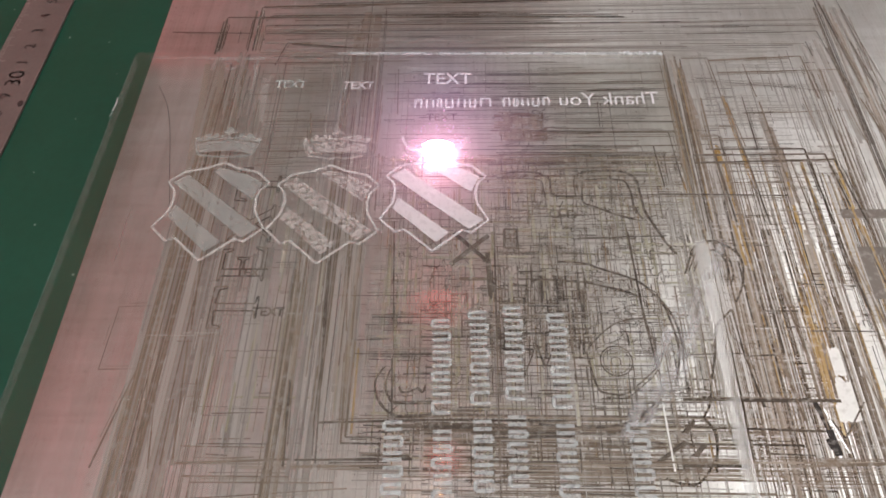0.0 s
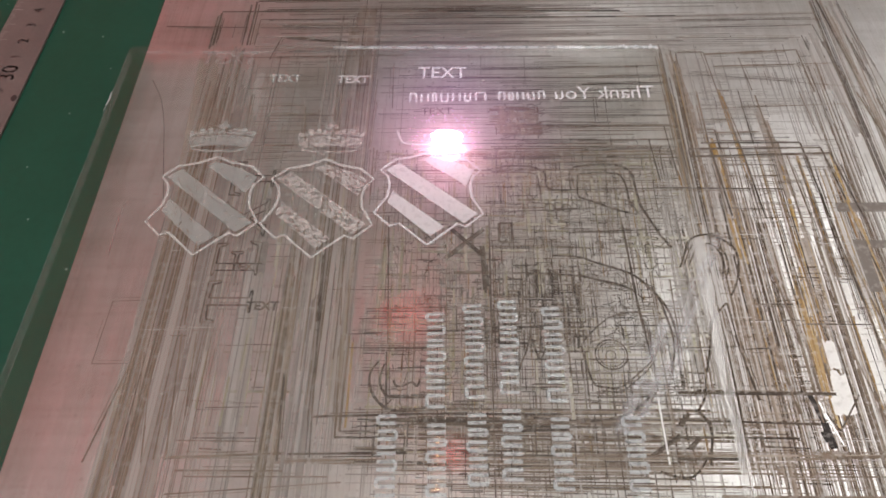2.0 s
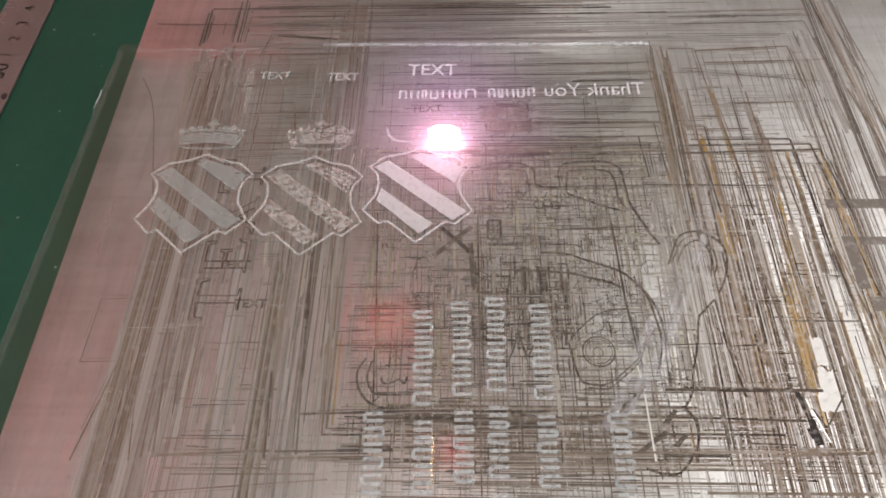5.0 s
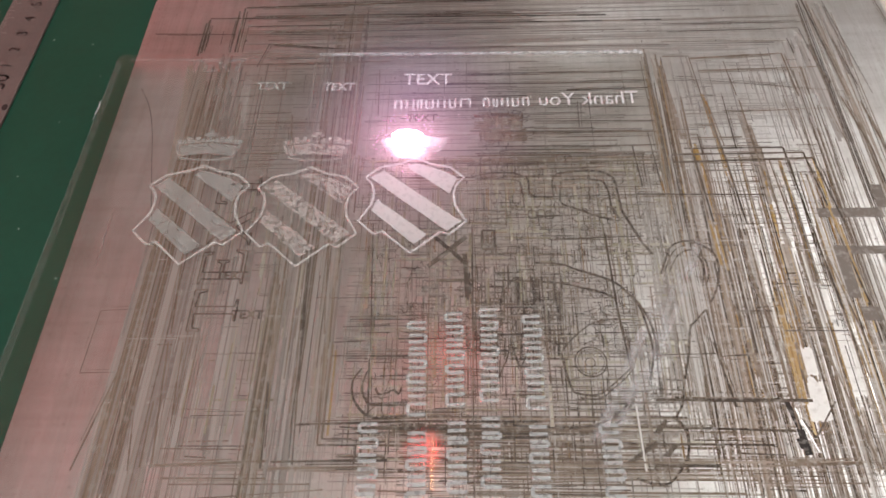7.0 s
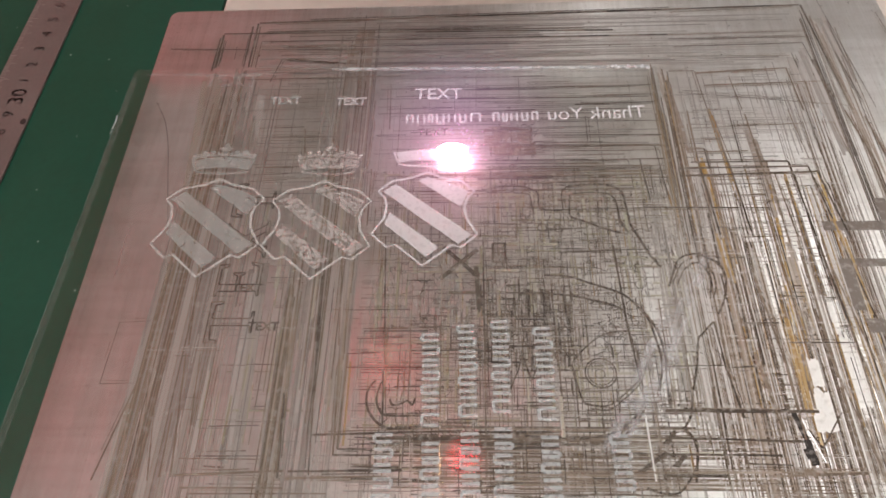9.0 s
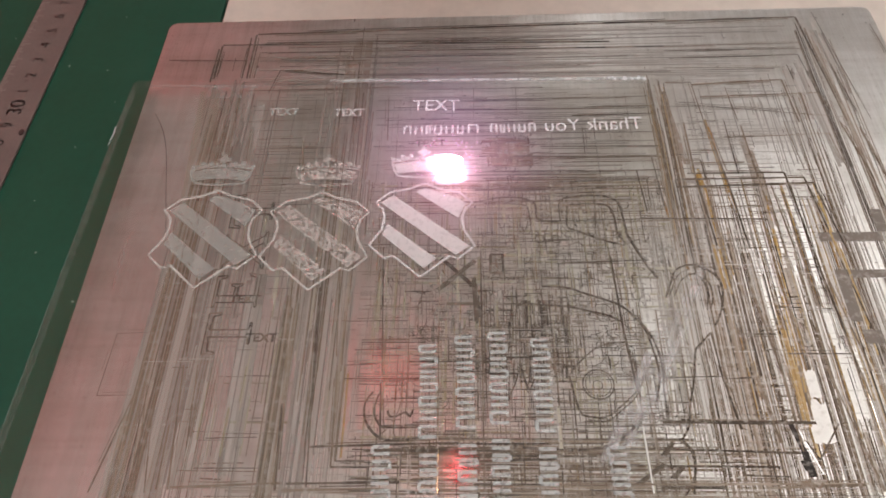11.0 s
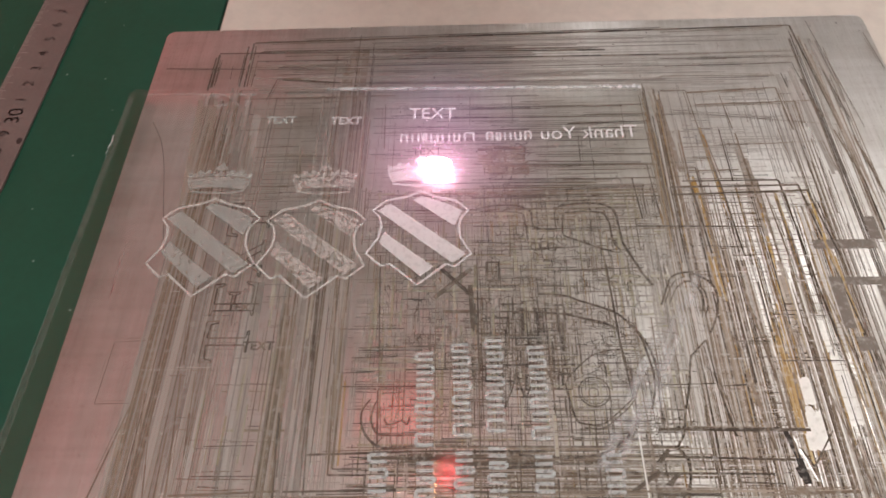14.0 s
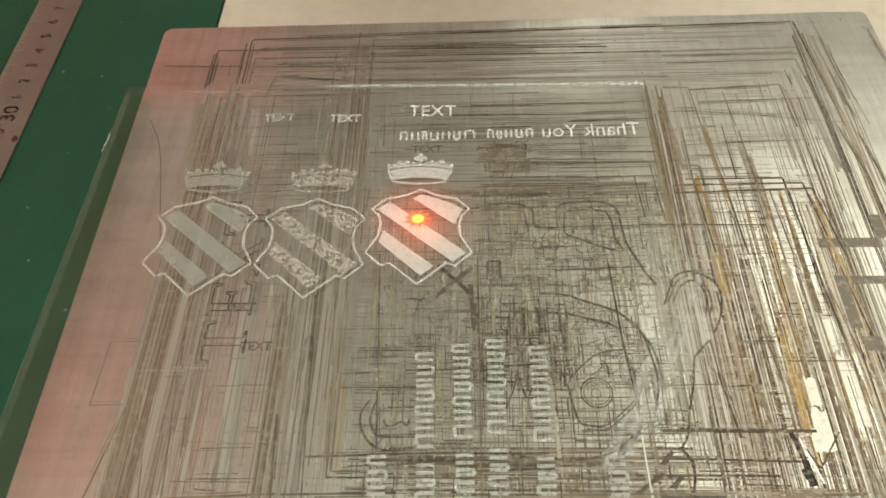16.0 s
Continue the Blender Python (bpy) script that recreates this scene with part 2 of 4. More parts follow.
def stroke(bm, pts, w, z, h=0.00012, closed=False):
    """A flat ribbon of width w along the points."""
    p = [Vector((x, y)) for x, y in pts]
    n = len(p)
    left, right = [], []
    for i in range(n):
        a, b = (p[i - 1], p[(i + 1) % n]) if closed else (p[max(i - 1, 0)], p[min(i + 1, n - 1)])
        d = (b - a).normalized()
        s = Vector((-d.y, d.x)) * w / 2
        left.append(bm.verts.new((*(p[i] + s), z + h)))
        right.append(bm.verts.new((*(p[i] - s), z + h)))
    for i in range(n if closed else n - 1):
        j = (i + 1) % n
        bm.faces.new((left[i], right[i], right[j], left[j]))
    return bm


def smooth(pts, steps=8, closed=False):
    """A Catmull-Rom curve through the points."""
    n, out = len(pts), []
    at = (lambda i: pts[i % n]) if closed else (lambda i: pts[min(max(i, 0), n - 1)])
    for i in range(n if closed else n - 1):
        a, b, c, d = (Vector(at(i + k)) for k in (-1, 0, 1, 2))
        for s in range(steps):
            t = s / steps
            out.append(tuple(0.5 * (2 * b + (c - a) * t + (2 * a - 5 * b + 4 * c - d) * t * t + (3 * b - a - 3 * c + d) * t ** 3)))
    if not closed:
        out.append(tuple(pts[-1]))
    return out


def lettering(name, text, size, mat, m, parent=None, label="", outline=0.0, stretch=1.0, thick=0.0):
    cu = bpy.data.curves.new(name, "FONT")
    cu.body, cu.size, cu.align_x = text, size, "LEFT"
    cu.offset = thick
    if outline:
        cu.fill_mode, cu.bevel_depth, cu.bevel_resolution = "NONE", outline, 0
    else:
        cu.extrude = 0.0
    tmp = bpy.data.objects.new(name, cu)
    scene.collection.objects.link(tmp)
    me = bpy.data.meshes.new_from_object(tmp.evaluated_get(bpy.context.evaluated_depsgraph_get()))
    bpy.data.objects.remove(tmp)
    bpy.data.curves.remove(cu)
    me.transform(m @ Matrix.Diagonal((stretch, 1, 0.05 if outline else 1, 1)))
    me.materials.clear()
    me.materials.append(mat)
    ob = new(name, me)
    ob.parent = parent
    if label:
        tagged(ob, label)
    return ob


# ---- the room ----
def room():
    X, Y0, Y1, Z0 = 1.6, -1.4, 3.3, -0.8
    for name, dims, mat, label in (
        ("wall_north", (-X, X, Y1, Y1 + 0.1, Z0, CEILING), WALL, "off-white painted workshop wall"),
        ("wall_south", (-X, X, Y0 - 0.1, Y0, Z0, CEILING), WALL, "off-white painted workshop wall"),
        ("wall_east", (X, X + 0.1, Y0 - 0.1, Y1 + 0.1, Z0, CEILING), WALL, "off-white painted workshop wall"),
        ("wall_west", (-X - 0.1, -X, Y0 - 0.1, Y1 + 0.1, Z0, CEILING), WALL, "off-white painted workshop wall"),
        # out of view; added so that the steel's left side mirrors red
        ("partition", (-0.62, -0.59, 0.15, 1.9, Z0, 1.4), RED_WALL, "unseen dull red panel, added to redden the steel's reflection"),
        ("floor", (-X, X, Y0, Y1, Z0 - 0.1, Z0), FLOOR, "plain grey workshop floor"),
        ("ceiling", (-X - 0.1, X + 0.1, Y0 - 0.1, Y1 + 0.1, CEILING, CEILING + 0.1), WALL, "plain off-white ceiling"),
    ):
        tagged(part(name, boxed(*dims), mat), label, name.split("_")[0], kind="structure")
    for px, py, power in PANELS:
        light = thing("ceiling_light", "unseen flat white ceiling light panel, switched on", "ceiling light", (px, py, CEILING), group="ceiling lights")
        fr = bmesh.new()
        for dims in ((-0.18, -0.155, -0.53, 0.53), (0.155, 0.18, -0.53, 0.53), (-0.155, 0.155, -0.53, -0.505), (-0.155, 0.155, 0.505, 0.53)):
            box(fr, *dims, -0.03, 0)
        part("frame", fr, WHITE, light)
        part("diffuser", boxed(-0.155, 0.155, -0.505, 0.505, -0.02, -0.004), PANEL_GLOW, light, "glowing white diffuser")


room()


# ---- the bed, the mat and the ruler ----
def bed():
    table = thing("machine_table", "cream laminate machine table with a thick top", "table", (0, 0, 0))
    part("tabletop", boxed(-0.119, 0.75, -0.45, 1.0, BED - 0.03, BED, bevel=0.001), BOARD, table, "cream laminate top")
    part("tabletop", boxed(-0.58, -0.1195, -0.45, 1.0, BED - 0.03, BED - 0.003), BOARD, table)
    for x in (-0.52, 0.69):
        for y in (-0.4, 0.95):
            part("leg", boxed(x - 0.03, x + 0.03, y - 0.03, y + 0.03, -0.8, BED - 0.03, bevel=0.003), HEAD, table)
    tagged(part("green_mat", rounded_slab(-0.56, -0.12, -0.42, 0.72, BED - 0.003, BED, 0.004, 0.0006), MAT_GREEN),
           "dark green smooth cutting mat lying beside the steel plate", "mat")
    ruler = thing("ruler", "reddish grey metal ruler with black centimetre figures", "ruler", (0, 0, 0))
    strip = part("strip", boxed(-0.2115, -0.1895, -0.11, 0.49, BED, BED + 0.0012, bevel=0.0003), RULER, ruler)
    top = BED + 0.0012
    for k in range(-9, 28):
        cm = 30 + k
        y = 0.2117 + 0.01005 * k
        if cm % 10 == 0:
            lettering("figure", str(cm), 0.0095, INK, pose(-0.1955, y - 0.0048, top, 0, 0, 90), strip)
        else:
            lettering("figure", str(cm % 10), 0.0068, INK, pose(-0.1968, y - 0.0019, top, 0, 0, 90), strip)
    ticks = bmesh.new()
    for k in range(-90, 270):
        y = 0.2125 + 0.001 * k
        long = 0.0045 if k % 10 == 0 else 0.0032 if k % 5 == 0 else 0.0022
        box(ticks, -0.2113, -0.2113 + long, y - 0.00006, y + 0.00006, top, top + 0.00004)
    tagged(part("tick_marks", ticks, GREY, strip), kind="stuff")
    blot = disc(bmesh.new(), -0.191, 0.197, top, 0.0013, 0.0003, 9, 0.9, 1.3)
    part("chip", blot, INK, strip, "dark chip at the ruler's edge")


bed()
dust = bmesh.new()
rd = random.Random(6)
for k in range(34):
    disc(dust, rd.uniform(-0.26, -0.142), rd.uniform(0.05, 0.32), BED, rd.uniform(0.00015, 0.0005), 0.0001, 6, 1.0, rd.uniform(0.4, 1.0))
tagged(part("dust", dust, material("pale_dust", (0.35, 0.42, 0.38), 0.9)), "pale dust specks on the green mat", "dust", kind="stuff")


# ---- the steel plate and its scorched lines ----
steel = thing("steel_plate", "worn bright steel plate covered with scorched engraving lines", "metal plate", (0, 0, 0))
part("slab", rounded_slab(-0.1395, 0.1785, -0.04, 0.2625, BED, 0.0, 0.0042, 0.0004), STEEL, steel, "scuffed bare steel sheet").rotation_euler.z = radians(0.3)


class Lines:
    """Gathers flat strips on the steel, each a little above the last."""

    def __init__(self, seed, low=0.00003):
        self.v, self.f, self.r, self.low = [], [], random.Random(seed), low

    def quad(self, x0, y0, x1, y1, w):
        dx, dy = x1 - x0, y1 - y0
        n = math.hypot(dx, dy) or 1e-6
        sx, sy = -dy / n * w / 2, dx / n * w / 2
        z = self.low + self.r.random() * (0.00009 if abs(self.low - 0.000012) > 1e-6 else 0.000008)
        i = len(self.v)
        self.v += [(x * MM, y * MM, z) for x, y in ((x0 + sx, y0 + sy), (x0 - sx, y0 - sy), (x1 - sx, y1 - sy), (x1 + sx, y1 + sy))]
        self.f.append((i, i + 1, i + 2, i + 3))

    def upright(self, xa, xb, ya, yb, n, wa, wb, ragged=0.15, lean=0.6):
        for _ in range(n):
            x, h = self.r.uniform(xa, xb), yb - ya
            self.quad(x, ya + self.r.uniform(0, ragged) * h, x + self.r.uniform(-lean, lean), yb - self.r.uniform(0, ragged) * h, self.r.uniform(wa, wb))

    def level(self, xa, xb, ya, yb, n, wa, wb, ragged=0.15, lean=0.4):
        for _ in range(n):
            y, h = self.r.uniform(ya, yb), xb - xa
            self.quad(xa + self.r.uniform(0, ragged) * h, y, xb - self.r.uniform(0, ragged) * h, y + self.r.uniform(-lean, lean), self.r.uniform(wa, wb))

    def scatter(self, xa, xb, ya, yb, n, la, lb, wa, wb, upright=0.5):
        for _ in range(n):
            x, y, l = self.r.uniform(xa, xb), self.r.uniform(ya, yb), self.r.uniform(la, lb)
            if self.r.random() < upright:
                self.quad(x, max(y - l / 2, ya), x + self.r.uniform(-0.2, 0.2), min(y + l / 2, yb), self.r.uniform(wa, wb))
            else:
                self.quad(max(x - l / 2, xa), y, min(x + l / 2, xb), y + self.r.uniform(-0.2, 0.2), self.r.uniform(wa, wb))

    def scribble(self, xa, xb, ya, yb, n, step, w):
        """Short wandering strokes."""
        for _ in range(n):
            x, y, a = self.r.uniform(xa, xb), self.r.uniform(ya, yb), self.r.uniform(0, 6.28)
            for _ in range(self.r.randint(3, 7)):
                a += self.r.gauss(0, 0.9)
                nx, ny = x + step * math.cos(a), y + step * math.sin(a)
                self.quad(x, y, nx, ny, w * self.r.uniform(0.6, 1.3))
                x, y = nx, ny

    def rect(self, x0, y0, x1, y1, w, sides="lrtb"):
        for s, q in (("l", (x0, y0, x0, y1)), ("r", (x1, y0, x1, y1)), ("t", (x0, y1, x1, y1)), ("b", (x0, y0, x1, y0))):
            if s in sides:
                self.quad(*q, w)

    def curve(self, pts, w, closed=False):
        p = smooth(pts, 8, closed)
        for a, b in zip(p, p[1:] + (p[:1] if closed else [])):
            self.quad(*a, *b, w)

    def ring(self, x, y, r, w, a0=0, a1=360):
        n = max(8, int(abs(a1 - a0) / 12))
        p = [(x + r * math.cos(radians(a0 + (a1 - a0) * i / n)), y + r * math.sin(radians(a0 + (a1 - a0) * i / n))) for i in range(n + 1)]
        for a, b in zip(p, p[1:]):
            self.quad(*a, *b, w)

    def patch(self, x0, x1, y0, y1):
        """One ragged-ended patch."""
        n, i = 9, len(self.v)
        z = self.low + 0.00003
        xs = [x0 + (x1 - x0) * k / (n - 1) for k in range(n)]
        ring = [(x, y0 + self.r.uniform(0, 0.07) * (y1 - y0)) for x in xs] + [(x, y1 - self.r.uniform(0, 0.14) * (y1 - y0)) for x in xs[::-1]]
        self.v += [(x * MM, y * MM, z) for x, y in ring]
        self.f.append(tuple(range(i, i + len(ring))))

    def slant(self, xa, xb, w, y0, y1, level=False):
        """A broad band from (xa, y0) to (xb, y1), made of uneven strips."""
        for _ in range(max(3, int(w * 1.6))):
            o, cut = self.r.uniform(-0.5, 0.5) * w, (y1 - y0) * 0.25
            ya, yb = y0 + self.r.uniform(0, cut), y1 - self.r.uniform(0, cut)
            at = lambda y: xa + (xb - xa) * (y - y0) / (y1 - y0) + o
            ends = (ya, at(ya), yb, at(yb)) if level else (at(ya), ya, at(yb), yb)
            self.quad(*ends, w * self.r.uniform(0.12, 0.5))

    def shaky(self, x0, y0, x1, y1, w):
        """A straight line in a few lengths of uneven width, with a thin ghost beside it."""
        dx, dy = x1 - x0, y1 - y0
        n = max(2, int(math.hypot(dx, dy) / 12))
        for i in range(n):
            a, b = i / n, min(1.0, (i + 1.02) / n)
            self.quad(x0 + dx * a, y0 + dy * a, x0 + dx * b, y0 + dy * b, w * self.r.uniform(0.65, 1.15))
        g = self.r.uniform(0.7, 1.3) * self.r.choice((-1, 1))
        gx, gy = (g, 0) if abs(dy) > abs(dx) else (0, g)
        a, b = self.r.uniform(0, 0.4), self.r.uniform(0.6, 1.0)
        self.quad(x0 + dx * a + gx, y0 + dy * a + gy, x0 + dx * b + gx, y0 + dy * b + gy, w * 0.4)

    def done(self, name, mat, label, kind="stuff"):
        me = bpy.data.meshes.new(name)
        me.from_pydata(self.v, [], self.f)
        me.materials.append(mat)
        ob = new(name, me)
        ob.parent = steel
        tagged(ob, label, kind=kind)


def scorched_lines():
    g = Lines(11)      # faint grey streaks over the whole plate
    g.upright(-113, -94, -30, 225, 90, 0.2, 1.2, 0.5)
    g.upright(-94, -66, -30, 225, 24, 0.15, 0.5, 0.6)
    g.upright(-66, -42, -30, 252, 60, 0.2, 0.9, 0.5)
    g.upright(70, 150, -30, 172, 130, 0.12, 0.5, 0.6)
    g.upright(80, 140, 165, 222, 50, 0.15, 0.5, 0.5)
    g.level(-100, 140, 222, 256, 70, 0.15, 0.7, 0.5)
    g.level(74, 134, 172, 222, 50, 0.12, 0.4, 0.6)
    g.scatter(-40, 84, 30, 166, 1500, 3, 26, 0.1, 0.4, 0.5)
    g.upright(62, 86, 55, 165, 120, 0.15, 0.8, 0.6)
    g.scatter(60, 90, 60, 150, 300, 3, 16, 0.1, 0.4, 0.4)
    g.scatter(-40, 74, 166, 216, 90, 6, 50, 0.15, 0.4, 0.15)
    g.scatter(76, 134, 30, 170, 420, 2, 18, 0.1, 0.3, 0.12)
    g.scatter(-100, -40, 50, 225, 160, 4, 22, 0.12, 0.35, 0.35)
    g.done("grey_streaking", GREY, "faint grey engraved streaks")

    b = Lines(12)      # brown bundles
    b.upright(-112, -97, -30, 222, 24, 0.2, 0.7, 0.4)
    b.upright(-92, -84, -30, 160, 8, 0.15, 0.4, 0.5)
    b.upright(-67, -61, -30, 130, 16, 0.25, 0.8, 0.3)
    b.upright(-57, -43, 60, 252, 34, 0.2, 0.6, 0.4)
    b.upright(71, 80, 120, 222, 40, 0.2, 0.5, 0.35)
    b.upright(71, 80, 0, 130, 14, 0.15, 0.4, 0.4)
    b.upright(83, 92, -10, 172, 30, 0.2, 0.5, 0.3)
    b.upright(93, 112, -10, 170, 38, 0.15, 0.5, 0.4)
    b.upright(110, 130, 0, 166, 34, 0.15, 0.5, 0.4)
    b.upright(124, 137, 0, 216, 20, 0.15, 0.45, 0.5)
    b.upright(143, 149, -30, 257, 10, 0.15, 0.45, 0.3)
    b.upright(150, 156, -30, 257, 6, 0.2, 0.4, 0.2)
    b.level(-98, -40, 226, 254, 16, 0.2, 0.45, 0.3)
    b.level(-40, 74, 150, 166, 26, 0.15, 0.5, 0.4)
    b.level(-40, 100, 48, 68, 38, 0.2, 0.7, 0.5)
    b.level(-96, -66, 48, 60, 6, 0.2, 0.5, 0.5)
    b.scatter(-40, 84, 50, 166, 520, 3, 20, 0.1, 0.32, 0.5)
    b.upright(66, 86, 60, 150, 40, 0.15, 0.45, 0.5)
    b.upright(72, 87, 44, 130, 80, 0.15, 0.6, 0.4)
    b.scatter(76, 134, 30, 164, 420, 2, 14, 0.1, 0.25, 0.08)
    b.level(0, 74, 148, 178, 46, 0.12, 0.4, 0.5)
    b.level(-92, -56, 150, 222, 26, 0.12, 0.3, 0.4)
    b.scatter(-100, -42, 60, 225, 70, 4, 18, 0.12, 0.3, 0.3)
    b.upright(109.5, 114.5, 45, 128, 30, 0.25, 0.6, 0.3)
    b.upright(-110, -99, -30, 222, 22, 0.3, 0.9, 0.3)
    b.level(78, 126, 40, 164, 34, 0.15, 0.3, 0.6)
    b.level(-30, 96, 36, 64, 40, 0.2, 0.6, 0.6)
    b.done("brown_hatching", BROWN, "scorched brown engraved lines")

    d = Lines(13)      # crisp dark lines
    d.level(-98, 60, 226, 246, 8, 0.2, 0.4, 0.6)
    d.upright(-116, -98, 222, 246, 8, 0.2, 0.4, 0.5)
    d.upright(-110, -97, 20, 220, 4, 0.2, 0.4, 0.4)
    d.upright(-60, -43, 60, 250, 7, 0.2, 0.4, 0.4)
    d.upright(72, 82, 110, 172, 10, 0.2, 0.4, 0.4)
    d.upright(80, 92, 10, 172, 14, 0.2, 0.45, 0.4)
    d.upright(92, 110, 10, 168, 28, 0.15, 0.45, 0.5)
    d.upright(110, 130, 10, 164, 24, 0.15, 0.45, 0.5)
    d.level(0, 74, 155, 177, 16, 0.12, 0.35, 0.5)
    d.level(-92, -40, 150, 224, 16, 0.16, 0.32, 0.6)
    d.level(-40, 72, 170, 218, 14, 0.16, 0.34, 0.6)
    d.level(-100, 60, 226, 256, 10, 0.18, 0.36, 0.6)
    d.scatter(-112, 176, 20, 260, 260, 0.3, 1.6, 0.15, 0.45, 0.5)
    d.upright(141, 148, -30, 256, 6, 0.2, 0.5, 0.05, 1.0)
    d.level(60, 100, 71, 73, 3, 0.4, 0.8, 0.2)
    d.level(-36, 80, 56, 66, 12, 0.3, 0.7, 0.5)
    d.scatter(2, 74, 122, 166, 460, 2, 13, 0.1, 0.3, 0.45)
    d.scatter(2, 56, 84, 126, 420, 2, 10, 0.1, 0.32, 0.6)
    d.scatter(16, 32, 84, 114, 90, 2, 14, 0.25, 0.8, 0.85)
    d.scatter(-30, 8, 90, 140, 50, 2, 10, 0.12, 0.3, 0.5)
    d.scatter(-38, 74, 46, 100, 240, 2, 26, 0.12, 0.45, 0.35)
    d.scatter(-40, 74, 168, 212, 44, 6, 60, 0.12, 0.3, 0.1)
    d.scatter(76, 124, 40, 165, 130, 3, 20, 0.12, 0.3, 0.3)
    d.scatter(76, 134, 165, 216, 50, 3, 14, 0.12, 0.3, 0.3)
    d.level(78, 112, 44, 164, 22, 0.15, 0.35, 0.6)
    d.scatter(-20, 62, 40, 82, 420, 2, 14, 0.1, 0.35, 0.45)
    d.scatter(0, 30, 84, 118, 150, 2, 12, 0.2, 0.6, 0.7)
    d.scatter(-36, -2, 96, 165, 60, 2, 14, 0.1, 0.25, 0.5)
    d.scribble(2, 72, 122, 166, 170, 1.3, 0.26)
    d.scribble(0, 60, 84, 124, 150, 1.4, 0.28)
    d.scribble(-34, 0, 60, 130, 90, 1.2, 0.24)
    d.scribble(55, 90, 56, 100, 70, 1.3, 0.25)
    d.scribble(88, 112, 84, 110, 50, 1.2, 0.22)
    d.scribble(4, 24, 172, 188, 60, 1.0, 0.24)
    d.done("dark_hatching", DARK, "dark scorched engraved lines")

    o = Lines(14)      # heat tints
    o.upright(83, 87, 100, 140, 10, 0.15, 0.4, 0.3)
    o.upright(99, 106, 55, 116, 16, 0.1, 0.3, 0.4)
    o.upright(90, 132, 40, 165, 10, 0.12, 0.35, 0.6)
    o.upright(121, 127, 30, 164, 10, 0.15, 0.4, 0.4)
    o.upright(-43, -41, 58, 90, 3, 0.4, 0.7, 0.1)
    o.upright(72, 79, 130, 216, 8, 0.2, 0.4, 0.3)
    o.scatter(-36, 70, 50, 160, 50, 3, 20, 0.15, 0.4, 0.95)
    o.upright(100.5, 105, 60, 104, 18, 0.3, 0.7, 0.35)
    o.upright(113, 115.5, 66, 110, 8, 0.2, 0.5, 0.35)
    o.upright(85, 90, 70, 100, 8, 0.2, 0.5, 0.4)
    o.done("heat_tint", OCHRE, "straw-coloured heat tints")

    v = Lines(17, 0.00002)      # olive stains among the marks
    v.scatter(-36, 74, 50, 165, 260, 4, 24, 0.3, 1.0, 0.7)
    v.scatter(-90, -44, 60, 150, 40, 6, 30, 0.3, 0.9, 0.95)
    v.done("olive_staining", OLIVE, "pale olive heat stains")

    p = Lines(15)
    p.upright(88, 140, 20, 160, 14, 0.2, 0.7, 0.7)
    p.scatter(-36, 130, 50, 160, 160, 2, 12, 0.1, 0.35, 0.7)
    p.scatter(-115, -45, 50, 200, 90, 4, 26, 0.1, 0.3, 0.9)
    p.done("bright_scratching", BRIGHT, "bright bare scratches")

    def single(name, label, mat, seed, make, low=0.00013):
        k = Lines(seed, low)
        make(k)
        k.done(name, mat, label, "")

    # bare steel patches; their pale colour also paints the lamp's highlight
    for n, (x0, x1, y0, y1) in enumerate(((101, 107.5, 64.5, 79), (103.5, 107, 79, 89), (115.6, 120, 72, 98), (113.5, 117, 96, 112), (89, 99, 89, 97), (130, 138, 100, 119), (91, 96, 132, 147), (110, 113, 128, 156))):
        single("bare_highlight_patch", "bright bare steel patch with the lamp's highlight painted in", BRIGHT, 30 + n, lambda k: k.patch(x0, x1, y0, y1), 0.00010 if n < 2 else 0.00006 if n < 4 else 0.000012)
    for n, (x0, x1, y0, y1) in enumerate(((143, 147, 141, 151), (122, 144, 137, 141), (123.5, 127.5, 105.5, 125.5), (127.5, 144, 122.2, 125.4), (126, 132, 97.5, 102.5), (139, 142, 100, 122))):
        single("block_mark", "wide grey-brown block mark", BLOCK, 40 + n, lambda k: k.quad((x0 + x1) / 2, y0, (x0 + x1) / 2, y1, x1 - x0))

    def bands(name, label, mat, seed, rows, low):
        """Broad upright bands: middle at the near and far end, width, and the two ends."""
        k = Lines(seed, low)
        for row in rows:
            k.slant(*row, level=name.startswith("level"))
        k.done(name, mat, label)

    bands("scorched_banding", "broad brown scorched bands", BAND, 200, (
        (-98, -112, 9, 30, 222), (-106, -110, 4, 49, 140), (-61, -65, 4.5, 48, 140), (-50.5, -50, 8, 100, 250), (-46, -47, 4.5, 60, 140), (-54, -56, 3, 86, 222),
        (97.5, 95, 4, 85, 136), (110.5, 107.5, 4.5, 86, 136), (108.5, 106, 3.5, 134, 193), (117, 118.5, 3.4, 48, 75), (128, 125.5, 3.2, 134, 165), (150, 146, 2, 160, 254),
        (70.5, 69.5, 2.2, 50, 92), (76, 77.5, 4, 44, 120), (82, 82, 4, 44, 132), (80, 76, 5, 172, 218), (91, 87.5, 3, 64, 92), (131, 127, 3, 60, 134)), -0.00001)
    bands("tinted_banding", "amber heat-tinted bands", TINT, 280, (
        (88.3, 83.4, 3.2, 112, 182), (100.6, 107.6, 3.0, 66, 160), (127.2, 125.2, 3.0, 92, 164), (90.4, 85.5, 2.4, 62, 112), (79.6, 70.4, 2.0, 92, 160),
        (104.6, 104.2, 2.4, 62, 120), (116, 114, 2.0, 80, 170), (95.4, 92.4, 1.8, 150, 200)), 0.000005)
